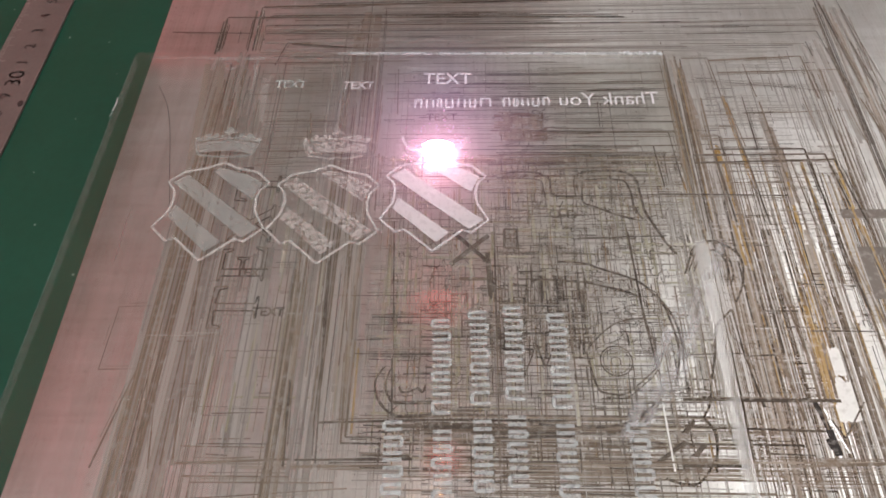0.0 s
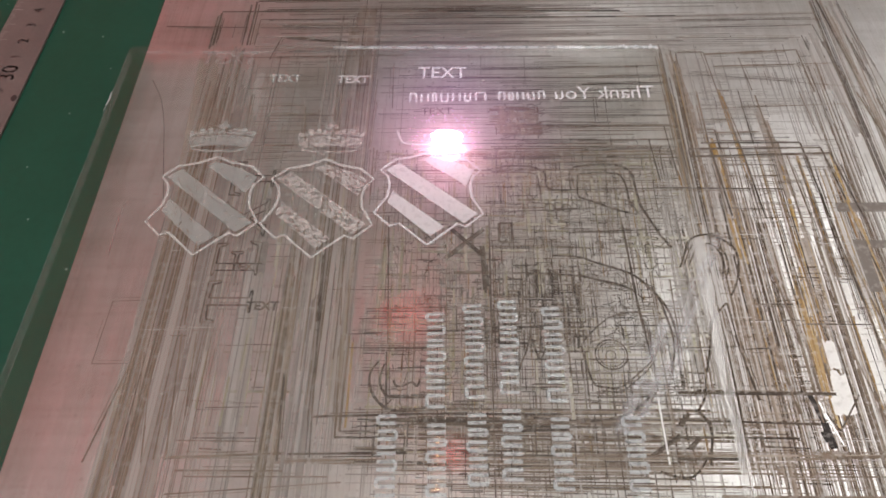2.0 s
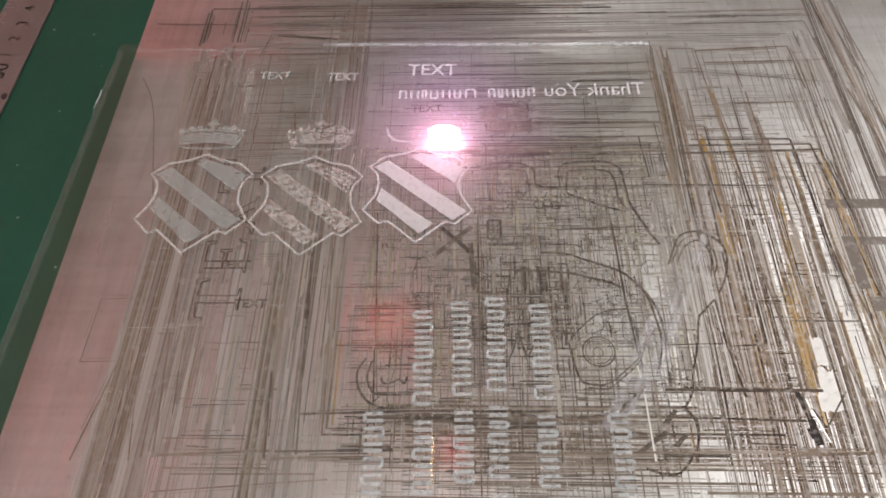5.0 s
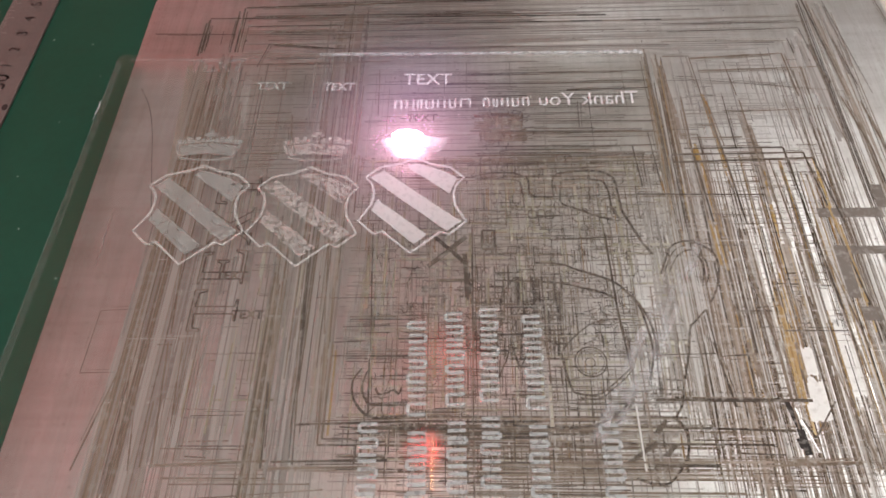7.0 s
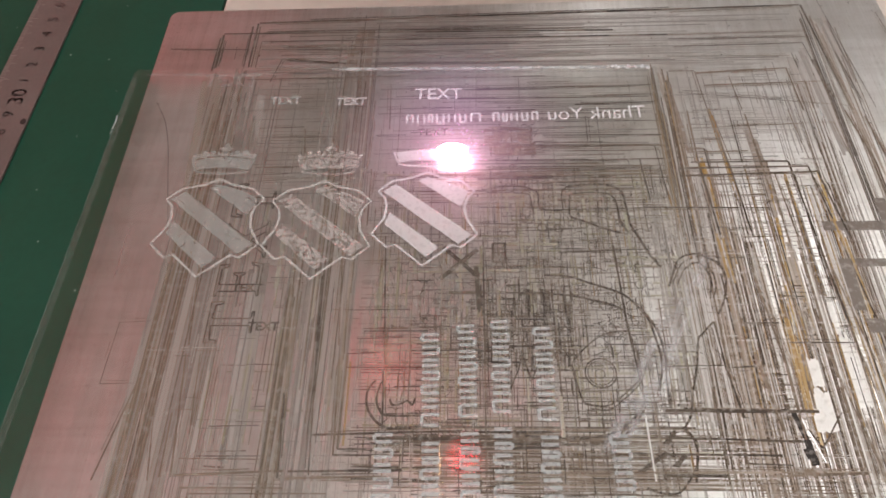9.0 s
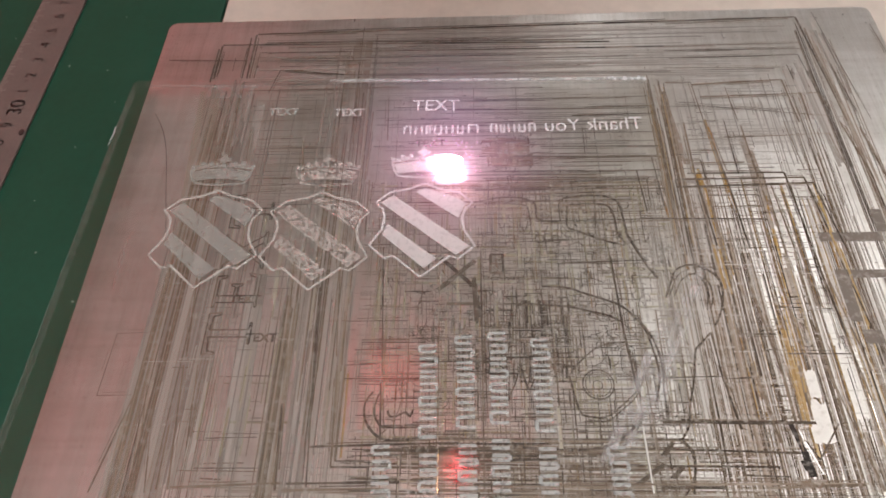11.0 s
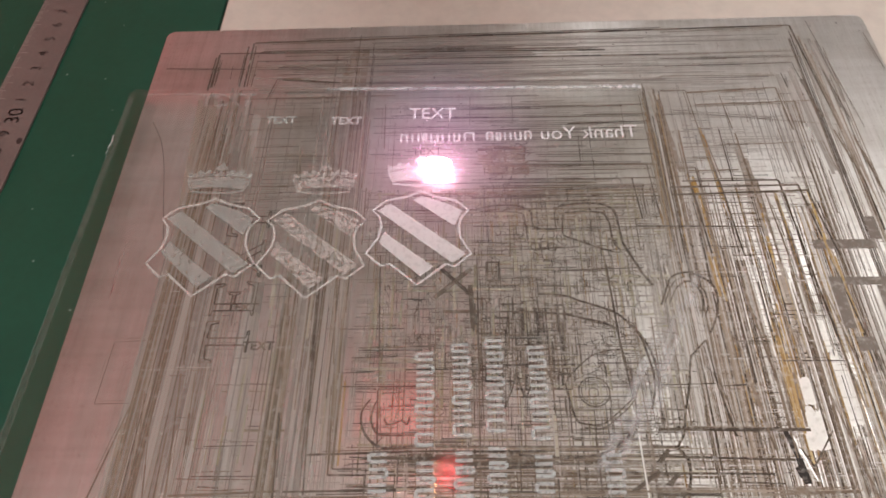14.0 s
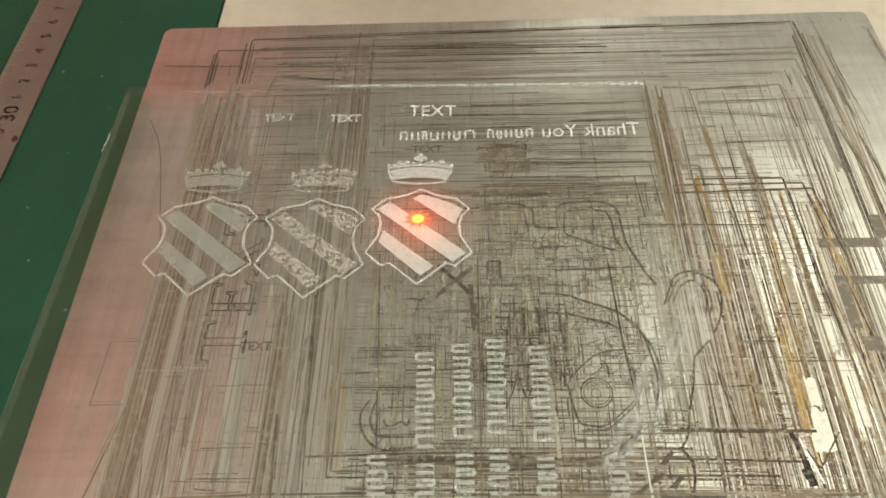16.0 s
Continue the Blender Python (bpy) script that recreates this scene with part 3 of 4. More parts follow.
    bands("pale_banding", "faint grey rubbed bands", GREY, 240, (
        (133.5, 133, 5, 195, 226), (141, 138, 5, 165, 232), (153, 150, 4, 195, 252), (86, 84, 4, 100, 165), (-90, -92, 7, 50, 220), (-76, -78, 6, 50, 130), (122, 121, 3, 90, 165)), -0.00002)

    def lines(name, label, mat, seed, rows):
        """Straight scorched lines: two ends and a width, each slightly uneven and doubled by a ghost."""
        for n, (x0, y0, x1, y1, w) in enumerate(rows):
            single(name, label, mat, seed + n, lambda k: k.shaky(x0, y0, x1, y1, w))

    straight = ("engraved_line", "long straight scorched line")
    lines(*straight, DARK, 300, (
        (-98, 252.4, 143, 257, 0.95), (-113, 245.6, 60, 243.2, 0.85), (-135.5, 236.3, -99.7, 235, 0.55), (-95, 240, 83, 239.5, 0.7), (-94.5, 234.8, -47, 234, 0.5), (-84, 228.8, -56, 225.3, 0.85),
        (-56, 225.3, 20, 224.8, 0.4), (83, 236.8, 143, 236.4, 0.5), (84, 231.7, 138, 232.8, 0.4), (82, 205, 148, 196.3, 0.35), (81, 168.5, 117, 168.5, 0.75), (76, 165.6, 124, 166, 0.8),
        (76.4, 162, 126.7, 163.4, 0.95), (61, 147.6, 106, 147, 0.7), (22.5, 146.8, 73, 147.7, 0.6), (30.5, 128.7, 61, 129.8, 0.7)))
    lines(*straight, DARK, 320, (
        (101.6, 111, 108.6, 110.7, 0.5), (113, 110.3, 118.6, 110.2, 0.5), (87, 101, 98, 101, 0.5), (100.5, 94, 120, 94, 0.55), (57, 71.3, 103, 71.2, 1.1), (59.5, 85.8, 77.5, 86.2, 0.45),
        (79.6, 85.4, 87, 85.8, 0.5), (56, 63, 96, 62, 0.7), (55, 58, 89, 57.8, 0.7), (78.6, 55.4, 91.5, 55, 0.5), (54, 51.7, 72, 51.8, 0.8), (1.4, 178.3, 72, 177.1, 0.6),
        (0.4, 170.3, 72, 170.3, 0.35), (3.4, 167.2, 71.5, 167, 0.5), (0.3, 161.5, 71, 163.5, 0.8), (12.7, 164.8, 48.5, 165.2, 0.45), (12.6, 158.9, 48, 160, 0.45), (3, 137.3, 35, 138.5, 0.4)))
    lines(*straight, DARK, 340, (
        (-51.7, 63.1, -6, 64.6, 0.85), (-44.1, 57, -33, 57, 0.7), (-43, 58.8, -34, 58.8, 0.6), (-43, 85.3, -18, 85.3, 0.5), (-43, 90, -34, 90.4, 0.4), (-34, 62.1, 36.5, 62.3, 0.9),
        (-6, 60.7, 35, 60.6, 0.6), (-5, 58.8, 24, 59.9, 0.8), (-1, 52.2, 43, 52.4, 0.7), (-45, 106, -23, 106.2, 0.35), (-40, 95.4, -25, 95.8, 0.35), (-84, 65.6, -68, 66, 0.3),
        (-86, 56.4, -66, 56.5, 0.35), (-57, 52, -23, 52.7, 0.9), (-71, 72.1, -67, 72.1, 0.35), (-72.5, 118.8, -63.5, 119, 0.3), (10, 112.6, 22, 112.4, 0.5)))
    lines(*straight, BROWN, 360, (
        (86, 254, 140, 256, 0.35), (83, 239.2, 141.6, 240.1, 0.35), (81, 226, 131.5, 225.2, 0.35), (80, 217.1, 90.4, 217.2, 0.5), (91, 215.8, 128, 217.9, 0.9), (93, 208.6, 140.3, 210, 0.6),
        (84, 185.6, 139, 187.8, 0.45), (82.4, 180, 94.3, 179.8, 0.5), (80.7, 174.9, 87.2, 175, 0.6), (83, 173.5, 103.4, 173.7, 0.5), (87, 152.7, 105.4, 153, 0.5), (84, 51.8, 112, 52.9, 0.9),
        (-88, 188.6, -69.5, 189.1, 0.5), (-87, 183.4, -56, 183.7, 0.5), (-86, 168.3, -71, 168.1, 0.5), (-87, 164.7, -73, 165.1, 0.5), (-88, 161.4, -72.7, 162.3, 0.4), (-97.5, 216.4, -31.7, 217.1, 0.5)))
    lines(*straight, DARK, 380, (
        (143.5, 257, 148.1, 194, 0.8), (150.3, 226.4, 153.1, 199.6, 0.5), (151.3, 260, 157.5, 195, 0.35), (138.4, 233, 142, 198.6, 0.35), (132.3, 226.6, 133, 217.8, 0.4), (84, 165, 85.8, 135.5, 0.8),
        (95.4, 163.4, 97, 134.2, 0.7), (100, 195, 100.1, 168, 0.5), (117.1, 168.5, 118.6, 134.5, 0.75), (123.8, 166, 126.6, 138.5, 0.7), (126.7, 163.4, 130.1, 134.4, 0.7), (87.1, 175, 87.5, 165.4, 0.6),
        (118.5, 134, 120.4, 101, 0.7), (120.4, 101, 120.7, 87.3, 0.5), (126.5, 134, 130.8, 88.6, 0.6), (77.2, 101.6, 78, 86.4, 0.7), (90, 118.4, 90.2, 86.4, 0.6), (149.1, 168.2, 149.2, 144.8, 0.7)))
    lines(*straight, DARK, 400, (
        (77.4, 90, 80.3, 69, 0.7), (74.4, 90, 73.8, 53.4, 0.5), (62.1, 170.5, 63.5, 151, 0.5), (68.7, 177, 70.1, 153, 0.5), (43.6, 193, 43.3, 179.6, 0.4), (2, 135, 2.2, 50, 0.6),
        (-33, 136, -30.4, 86.5, 0.55), (-30.6, 84, -29.6, 65, 0.6), (47.8, 131.4, 48.9, 102, 0.7), (48.9, 102, 50.7, 81.3, 0.8), (-98.5, 252, -98.4, 224, 1.1), (-113, 245, -113, 224, 1.1),
        (-49.4, 256, -49.7, 223, 0.35), (-84.1, 228.8, -87.5, 215, 0.45), (-54.3, 119.4, -51.5, 63, 0.9), (-51.5, 63, -50.8, 51, 0.5), (-62.4, 90, -60.1, 50, 0.8), (-53.8, 124, -53.2, 100, 0.5)))
    lines(*straight, BROWN, 420, (
        (90.6, 217, 92, 195.7, 0.6), (140.7, 210, 143, 200.5, 0.45), (104, 213.8, 105.5, 195, 0.4), (134, 210, 133.5, 195, 0.7), (128, 218, 129.2, 194, 0.7), (83.9, 195, 83.8, 165, 0.9),
        (92, 195, 95.4, 163.4, 0.9), (106, 192.6, 107.5, 153.2, 0.9), (110.8, 163, 112.4, 134, 0.7), (139.1, 187.8, 140.8, 171, 0.4), (145, 194, 149, 168.2, 0.9), (151.8, 190.8, 154.5, 161.7, 0.7),
        (123.2, 194.4, 125, 169.5, 0.35), (98.5, 90, 98.5, 71, 0.8), (102.5, 90, 102, 72, 0.9), (88, 90, 91, 65, 0.8), (174.1, 251, 176, 228, 0.4), (111, 90, 117, 51, 0.7)))
    lines(*straight, BROWN, 440, (
        (-45.2, 90, -44.1, 57, 0.8), (-42.8, 90, -42.9, 59, 0.7), (-62.1, 136, -61.8, 50, 0.7), (-65.4, 136, -62.4, 90, 0.6), (-91.6, 90, -89.5, 63, 0.5), (-96.4, 90, -92.4, 50, 0.6),
        (-96.5, 70, -95.9, 50, 0.5), (-44.7, 110, -43.7, 90, 0.5), (-67.6, 119, -67, 60, 0.45), (-70, 110, -70.4, 60, 0.4), (-107, 84, -102.4, 49, 0.5), (-102.5, 71, -99.3, 49, 0.5),
        (-98.9, 124, -96.2, 93, 0.6), (-109.3, 134, -109.8, 102, 0.5), (-107, 207, -107.2, 179, 0.7), (-112, 221, -112, 191, 0.5), (-99.5, 220, -98.5, 176, 0.6), (-91.3, 194, -90.2, 168, 0.5)))
    lines(*straight, BROWN, 460, (
        (-69, 188, -67, 170, 0.8), (-40.5, 167, -40.2, 140.5, 0.6), (-41.6, 203, -42.3, 167, 0.5), (-35.6, 212, -34.7, 187, 0.4), (-95, 240, -95.3, 224, 0.5), (-97.2, 250, -97.2, 224, 0.5),
        (-49.7, 223, -48.7, 203, 0.5), (-55.3, 223, -55.6, 128, 0.6), (-48.5, 136, -45.9, 93, 0.5), (-122, 101.5, -122.6, 79.4, 0.3), (-122, 101.5, -111, 102, 0.25), (-122.6, 79.4, -111, 79.7, 0.22),
        (-110.3, 80, -116.5, 49, 0.5), (-12, 70, -12.5, 130, 0.4), (-22, 60, -22.5, 130, 0.3), (54.5, 60, 53.5, 100, 0.4), (60, 72, 60.5, 110, 0.4), (66, 72, 66.5, 96, 0.5)))

    lines(*straight, BROWN, 480, (
        (-92, 50.6, -58, 52.2, 0.9), (-89, 47, -58, 47.2, 0.6), (-86, 45.3, -45, 45.7, 0.5), (-90.5, 40.4, -41, 44.2, 0.5), (-58, 50, -29, 50.7, 0.8), (24, 52.3, 113, 53.2, 0.7),
        (81, 47, 112, 47.3, 0.6), (64, 41.6, 110, 41.7, 0.8), (118.8, 121, 121.8, 79, 0.6), (93.7, 121, 96.7, 88, 0.8), (96.7, 88, 97, 60, 0.6), (120.7, 121, 124.7, 88, 0.6)))
    lines(*straight, DARK, 500, (
        (-8, 203.3, 70, 203, 0.55), (40, 199.2, 72, 200, 0.5), (0, 209, 72, 209.6, 0.4), (26, 183, 72, 182.5, 0.55), (0, 196, 24, 196.5, 0.45), (-30, 192, 30, 191, 0.35),
        (-100.6, 250, -100.6, 224, 0.7), (-114.2, 243, -114.2, 222, 0.7), (-36, 198, -10, 198.6, 0.35), (-33, 205, -8, 205.4, 0.35)))
    bands("level_banding", "broad level brown scorched bands", BAND, 260, ((50.5, 50.5, 2, -92, -20), (60, 60, 3, -30, 40), (56.5, 57, 2, -10, 26), (52, 52.5, 2, 20, 112)), -0.00001)

    def curls(name, label, mat, seed, rows):
        for n, (w, pts) in enumerate(rows):
            single(name, label, mat, seed + n, lambda k: (k.curve(pts, w), k.curve([(x + 0.25, y + 0.3) for x, y in pts], w * 0.5)), 0.00011)

    curled = ("curled_outline", "curling dark engraved outline", DARK)
    curls(*curled, 160, (
        (0.7, [(64.7, 114.8), (66.7, 119.5), (69.8, 125.6), (74.8, 127.6), (78.6, 126.6), (82.2, 123.9), (84.1, 120), (83.5, 114), (81.4, 108), (79, 104)]),
        (0.7, [(77, 101.4), (73.3, 97.6), (71, 94.8), (69.2, 86.4), (66.3, 77), (64.6, 70), (62.2, 66), (62.5, 64.8), (64.1, 62.4), (64.4, 57.8), (62.8, 50)]),
        (0.5, [(77.9, 122.5), (80.1, 120), (80.4, 114.7), (78.7, 110.4)]),
        (0.4, [(66.1, 115.7), (70, 123.3), (74.6, 126)]),
        (0.45, [(67.5, 115), (71, 121.5), (75.5, 124), (78, 121.5), (79, 117), (77.6, 110)])))
    curls(*curled, 166, (
        (0.7, [(1.8, 155.9), (7, 157.4), (13.5, 157.9), (18.6, 157.2), (22.5, 154.3), (22.6, 149), (24.6, 146.9), (31, 146.7)]),
        (0.5, [(3.3, 155.1), (15, 154.7), (19.3, 153.6), (20.1, 149), (20.6, 145.6)]),
        (0.5, [(33.2, 157.3), (31.3, 154.2), (31.2, 149.8), (31.4, 146.7)]),
        (0.85, [(33.2, 157.3), (40.5, 158.3), (48, 158.2), (51.3, 156.8), (53.5, 154), (54.4, 146), (55, 140), (57, 134.8), (60.1, 127.3), (63.1, 122.4)]),
        (0.6, [(34.3, 152.3), (35.1, 154.1), (44.5, 154.5), (49.4, 153.2), (51.1, 147.7), (51.5, 141), (53.4, 136.3), (45.8, 138.3), (37.8, 142), (33.7, 144.4), (34.3, 152.3)])))
    curls(*curled, 172, (
        (0.65, [(23, 119.3), (31.6, 118.6), (36.7, 116.6), (42.5, 114.5), (48.8, 111.7), (52.8, 107.6), (56, 102.5), (57.5, 95.4), (58.3, 88.7), (57.8, 83.4), (56, 77.6)]),
        (0.5, [(54, 106.5), (57.3, 101), (59, 95), (59.6, 88), (59, 83)]),
        (0.6, [(14, 112), (22, 112), (31, 111.3), (37.4, 109.8), (44, 108), (48.6, 105.5)]),
        (0.5, [(50.7, 81.3), (45, 76.3), (40, 72.8), (34, 73), (32, 75), (30.1, 83.4), (30.4, 87.4), (36, 93.5), (41.4, 97), (49, 98.2)]),
        (0.4, [(53.6, 87.2), (50.5, 80), (44.6, 74.6), (40, 71.4), (34.5, 71.8)])))
    curls(*curled, 178, (
        (0.7, [(51.5, 74.5), (48, 69.5), (42.6, 65.3), (36, 63), (26, 62.3), (11, 63.5)]),
        (0.6, [(50.5, 71.3), (45.6, 64.8), (40, 62.4), (35.2, 60.6)]),
        (0.6, [(-33, 80.7), (-35.2, 76.8), (-34.8, 71.8), (-32, 67.5), (-28.2, 65.4), (-22.2, 65.1), (-17, 66.3)]),
        (0.5, [(-31, 80), (-32.2, 75), (-31, 71), (-28.4, 69.3), (-18.2, 69.3)]),
        (0.55, [(-28, 74.6), (-27, 72.7), (-24.4, 73.1), (-22.5, 74), (-20.7, 72.7), (-20, 75)]),
        (0.6, [(61, 66), (63.3, 63.6), (64.8, 61), (63.5, 54.3), (58, 47.3), (53, 46.6), (48.4, 48)]),
        (0.5, [(10, 78), (12.4, 83.6), (14.4, 88.4), (16.8, 81.7), (20, 89.3)])))
    rings = ((38.7, 83.5, 4.9, 0.5), (38.7, 83.5, 4.1, 0.25), (38.5, 83.2, 1.5, 0.3), (23.5, 139.1, 1.7, 0.45), (26.4, 139.6, 1.7, 0.45), (29.2, 138.9, 1.7, 0.45))
    for n, (x, y, r, w) in enumerate(rings):
        single("engraved_ring", "dark engraved ring", DARK, 80 + n, lambda k: k.ring(x, y, r, w), 0.00011)
    single("hairline", "fine dark hairline scratch", DARK, 91, lambda k: k.curve([(-134, 204), (-131, 199), (-127.4, 192), (-123.4, 179.6), (-119.5, 162.4), (-114, 139)], 0.25))
    single("bright_scratch", "bright straight scratch", BARE, 94, lambda k: k.quad(50.8, 70, 51.3, 50, 0.55))
    single("bright_scratch", "bright straight scratch", BARE, 95, lambda k: k.quad(49.8, 79, 50.3, 75, 0.5))
    for n, (x0, x1, y0, y1) in enumerate(((3, 22, 179, 187.5), (5, 23, 173, 179))):
        single("dark_blot", "brown mottled scorch blot", BROWN, 92 + n, lambda k: k.scatter(x0, x1, y0, y1, 70, 2, 8, 0.3, 0.9, 0.3))
    for n, (x, y0, y1, w) in enumerate(((101.2, 70, 90, 0.9), (99.8, 72, 92, 0.7), (102.4, 72, 86, 0.6), (85.5, 118, 136, 0.9), (87.2, 116, 134, 0.7), (129.2, 104, 134, 0.8), (127.4, 130, 142, 0.8))):
        single("tinted_line", "straw-coloured heat-tinted line", OCHRE, 210 + n, lambda k: k.quad(x - 0.2, y0, x - 1.0 if n > 2 else x + 0.3, y1, w), 0.00015)
    # dark strokes paint the lens's dull reflection in the steel
    single("dark_blot", "dark painted reflection of the lens", BLOCK, 98, lambda k: k.scatter(-15, 1, 93, 113, 110, 1, 5, 0.2, 0.6, 0.5), 0.00002)
    single("cross_mark", "broad dark engraved cross", DARK, 95, lambda k: (k.quad(-13, 118, 0, 130, 1.7), k.quad(-12, 131, 0, 119, 1.5), k.quad(-0.5, 123, 0.4, 106, 1.6), k.quad(-10, 112.6, 2.7, 112.6, 1.2)))
    single("square_mark", "small dark engraved square", DARK, 96, lambda k: (k.rect(5.4, 124.8, 9.8, 132.5, 0.8), k.quad(7.6, 127, 7.6, 131, 0.7), k.quad(5.4, 128.6, 9.8, 128.6, 0.5)))
    single("burnt_wedge", "black burnt wedge mark", BLACK, 97, lambda k: (k.quad(95.2, 71, 97.2, 62.5, 1.6), k.quad(97.2, 62.5, 98, 55, 2.2), k.quad(96.6, 60, 97.4, 57, 2.6)))
    single("bright_scratch", "bright straight scratch", BARE, 99, lambda k: (k.quad(96.6, 71, 101, 56, 0.35), k.quad(96, 61.2, 99, 61.2, 0.35), k.quad(96.2, 59.6, 99.4, 59.6, 0.3), k.quad(96.6, 58, 97.4, 55.6, 0.5)))
    single("hooked_line", "dark bent engraved line", DARK, 89, lambda k: (k.quad(109.6, 71, 101.2, 60, 0.5), k.quad(101.2, 60, 98.5, 65.6, 0.4)))

    for n, run in enumerate(((56, 61, 59.2, 65), (47.5, 52.7, 55.6, 58.5), (57.8, 54.4, 61, 57.7))):
        single("leaf_mark", "short dark leaf-shaped engraved mark", DARK, 86 + n, lambda k: (k.quad(*run, 1.1), k.quad(run[0] - 1, run[1], run[2] - 0.6, run[3], 0.5)))

    def serif_word():
        """A large outlined word in serif letters, running away along the plate; local millimetres, cap height 15.5."""
        k = Lines(77, 0.00013)
        tee = [(6.6, 0.9), (6.6, 14.3), (1.6, 13.8), (0.9, 11.2), (0.2, 11.2), (0.5, 15.5), (15.5, 15.5), (15.8, 11.2), (15.1, 11.2), (14.4, 13.8), (9.3, 14.3), (9.3, 0.9), (12, 0.6), (12, 0), (4, 0), (4, 0.6)]
        ee = [(0, 0), (0, 0.6), (1.8, 1), (1.8, 14.5), (0, 14.9), (0, 15.5), (12.4, 15.5), (12.7, 11.8), (12.1, 11.8), (11, 14.4), (4.5, 14.4), (4.5, 8.6), (8, 8.4), (8.6, 10), (9.2, 10), (9.2, 5.8), (8.6, 5.8), (8, 7.4), (4.5, 7.4), (4.5, 1.1), (11.6, 1.1), (13, 4), (13.6, 4), (13, 0)]
        ex = [(0, 0), (0, 0.6), (1.8, 1), (6.8, 7.6), (2, 14.6), (0.4, 15), (0.4, 15.5), (7, 15.5), (7, 15), (5.2, 14.6), (8.4, 9.8), (11.8, 14.6), (10.4, 15), (10.4, 15.5), (15, 15.5), (15, 15), (13.2, 14.5), (9.2, 8.6), (14.4, 1), (16, 0.6), (16, 0), (9.6, 0), (9.6, 0.6), (11.2, 1), (7.6, 6.2), (3.6, 1), (5, 0.6), (5, 0)]
        for start, glyph in ((0, tee), (18, ee), (33.5, ex), (51, tee)):
            pts = [(-76 - v, 93.6 + start + u) for u, v in glyph]
            for a, b in zip(pts, pts[1:] + pts[:1]):
                k.quad(*a, *b, 0.55)
        k.done("outlined_word", DARK, "dark outlined serif engraved word", "")

    serif_word()


scorched_lines()
lettering("small_word", "TEXT", 0.0052, DARK, pose(-0.0235, 0.1837, 0.00014), steel, "small dark engraved word", stretch=0.98)
lettering("small_word", "TEXT", 0.0044, DARK, pose(-0.0775, 0.0985, 0.00014), steel, "small dark brown engraved word", thick=0.00014)
lettering("small_word", "TEXT", 0.0044, DARK, pose(-0.0855, 0.1133, 0.00014), steel, "small dark brown engraved word", thick=0.00014)


# ---- the glass sheet and its engravings ----
SKEW = 0.7     # degrees by which the glass lies turned on the steel
glass = thing("glass_sheet", "clear rectangular glass sheet with frosted engravings, lying on the steel", "glass", (-0.1455, 0.2195, 0))
glass.rotation_euler.z = radians(-SKEW)
GW, GD = 0.2195, 0.30
sheet = rounded_slab(0, GW, -GD, 0, 0.0002, GLASS, 0.0025)
bmesh.ops.delete(sheet, geom=[f for f in sheet.faces if f.normal.z < -0.5], context="FACES_ONLY")
pane = part("pane", sheet, CLEAR, glass)
pane.data.materials.append(CLEAR_INNER)
for face in pane.data.polygons:
    face.material_index = 0 if abs(face.normal.z) > 0.5 else 1
pane.visible_shadow = False
# pale strips paint the double highlight along the far edge
part("far_edge_highlight", boxed(0.085, GW - 0.003, -0.0011, 0.0003, GLASS - 0.0009, GLASS - 0.0001, bevel=0.0003), EDGE_HIGHLIGHT, glass, "far glass edge with its bright highlight painted white")
part("far_edge_highlight", boxed(0.003, GW - 0.003, 0.0003, 0.0007, 0.0002, 0.0008), EDGE, glass, "pale lower far edge")
rim = bmesh.new()
box(rim, -0.0003, 0.0001, -GD, -0.003, 0.0006, GLASS - 0.0002)
part("ground_edge", rim, EDGE, glass, "pale ground edge")


def on_glass(x, y):
    """World millimetres to the glass's own metres."""
    a = radians(SKEW)
    dx, dy = x * MM + 0.1455, y * MM - 0.2195
    return dx * math.cos(a) - dy * math.sin(a), dx * math.sin(a) + dy * math.cos(a)


TOP = GLASS + 0.00005
HALF = [(0, 41), (5.3, 38.4), (13, 36.6), (17.8, 32), (15, 28.7), (14.2, 25), (14.8, 20), (18.8, 13), (13, 7.5), (10, 8.7), (0, 0)]
STRIPES = [[(-3.2, 37), (0, 38.8), (9.5, 35.5), (15.5, 32), (12.7, 25)], [(-11.5, 35.4), (-16.2, 32), (12.2, 9), (17, 13)], [(-13, 22.5), (-14.6, 17.5), (1, 3.5), (5.5, 7.5)]]


def shield(x, y, s, mat, label):
    ox, oy = on_glass(x, y)
    bm = bmesh.new()
    half = [(px * s * MM, py * s * MM) for px, py in HALF]
    ring = half + [(-px, py) for px, py in half[-2:0:-1]]
    stroke(bm, [(ox + px, oy + py) for px, py in ring], 0.0009 * s, TOP, closed=True)
    bmesh.ops.recalc_face_normals(bm, faces=bm.faces)
    outline = part("engraved_shield", bm, FROST if mat is FROST else FROST_LINE, glass, label)
    for st in STRIPES:
        bm = plate_from(bmesh.new(), [(ox + px * s * MM, oy + py * s * MM) for px, py in st], TOP, 0)
        bmesh.ops.recalc_face_normals(bm, faces=bm.faces)
        part("stripe", bm, mat, outline)


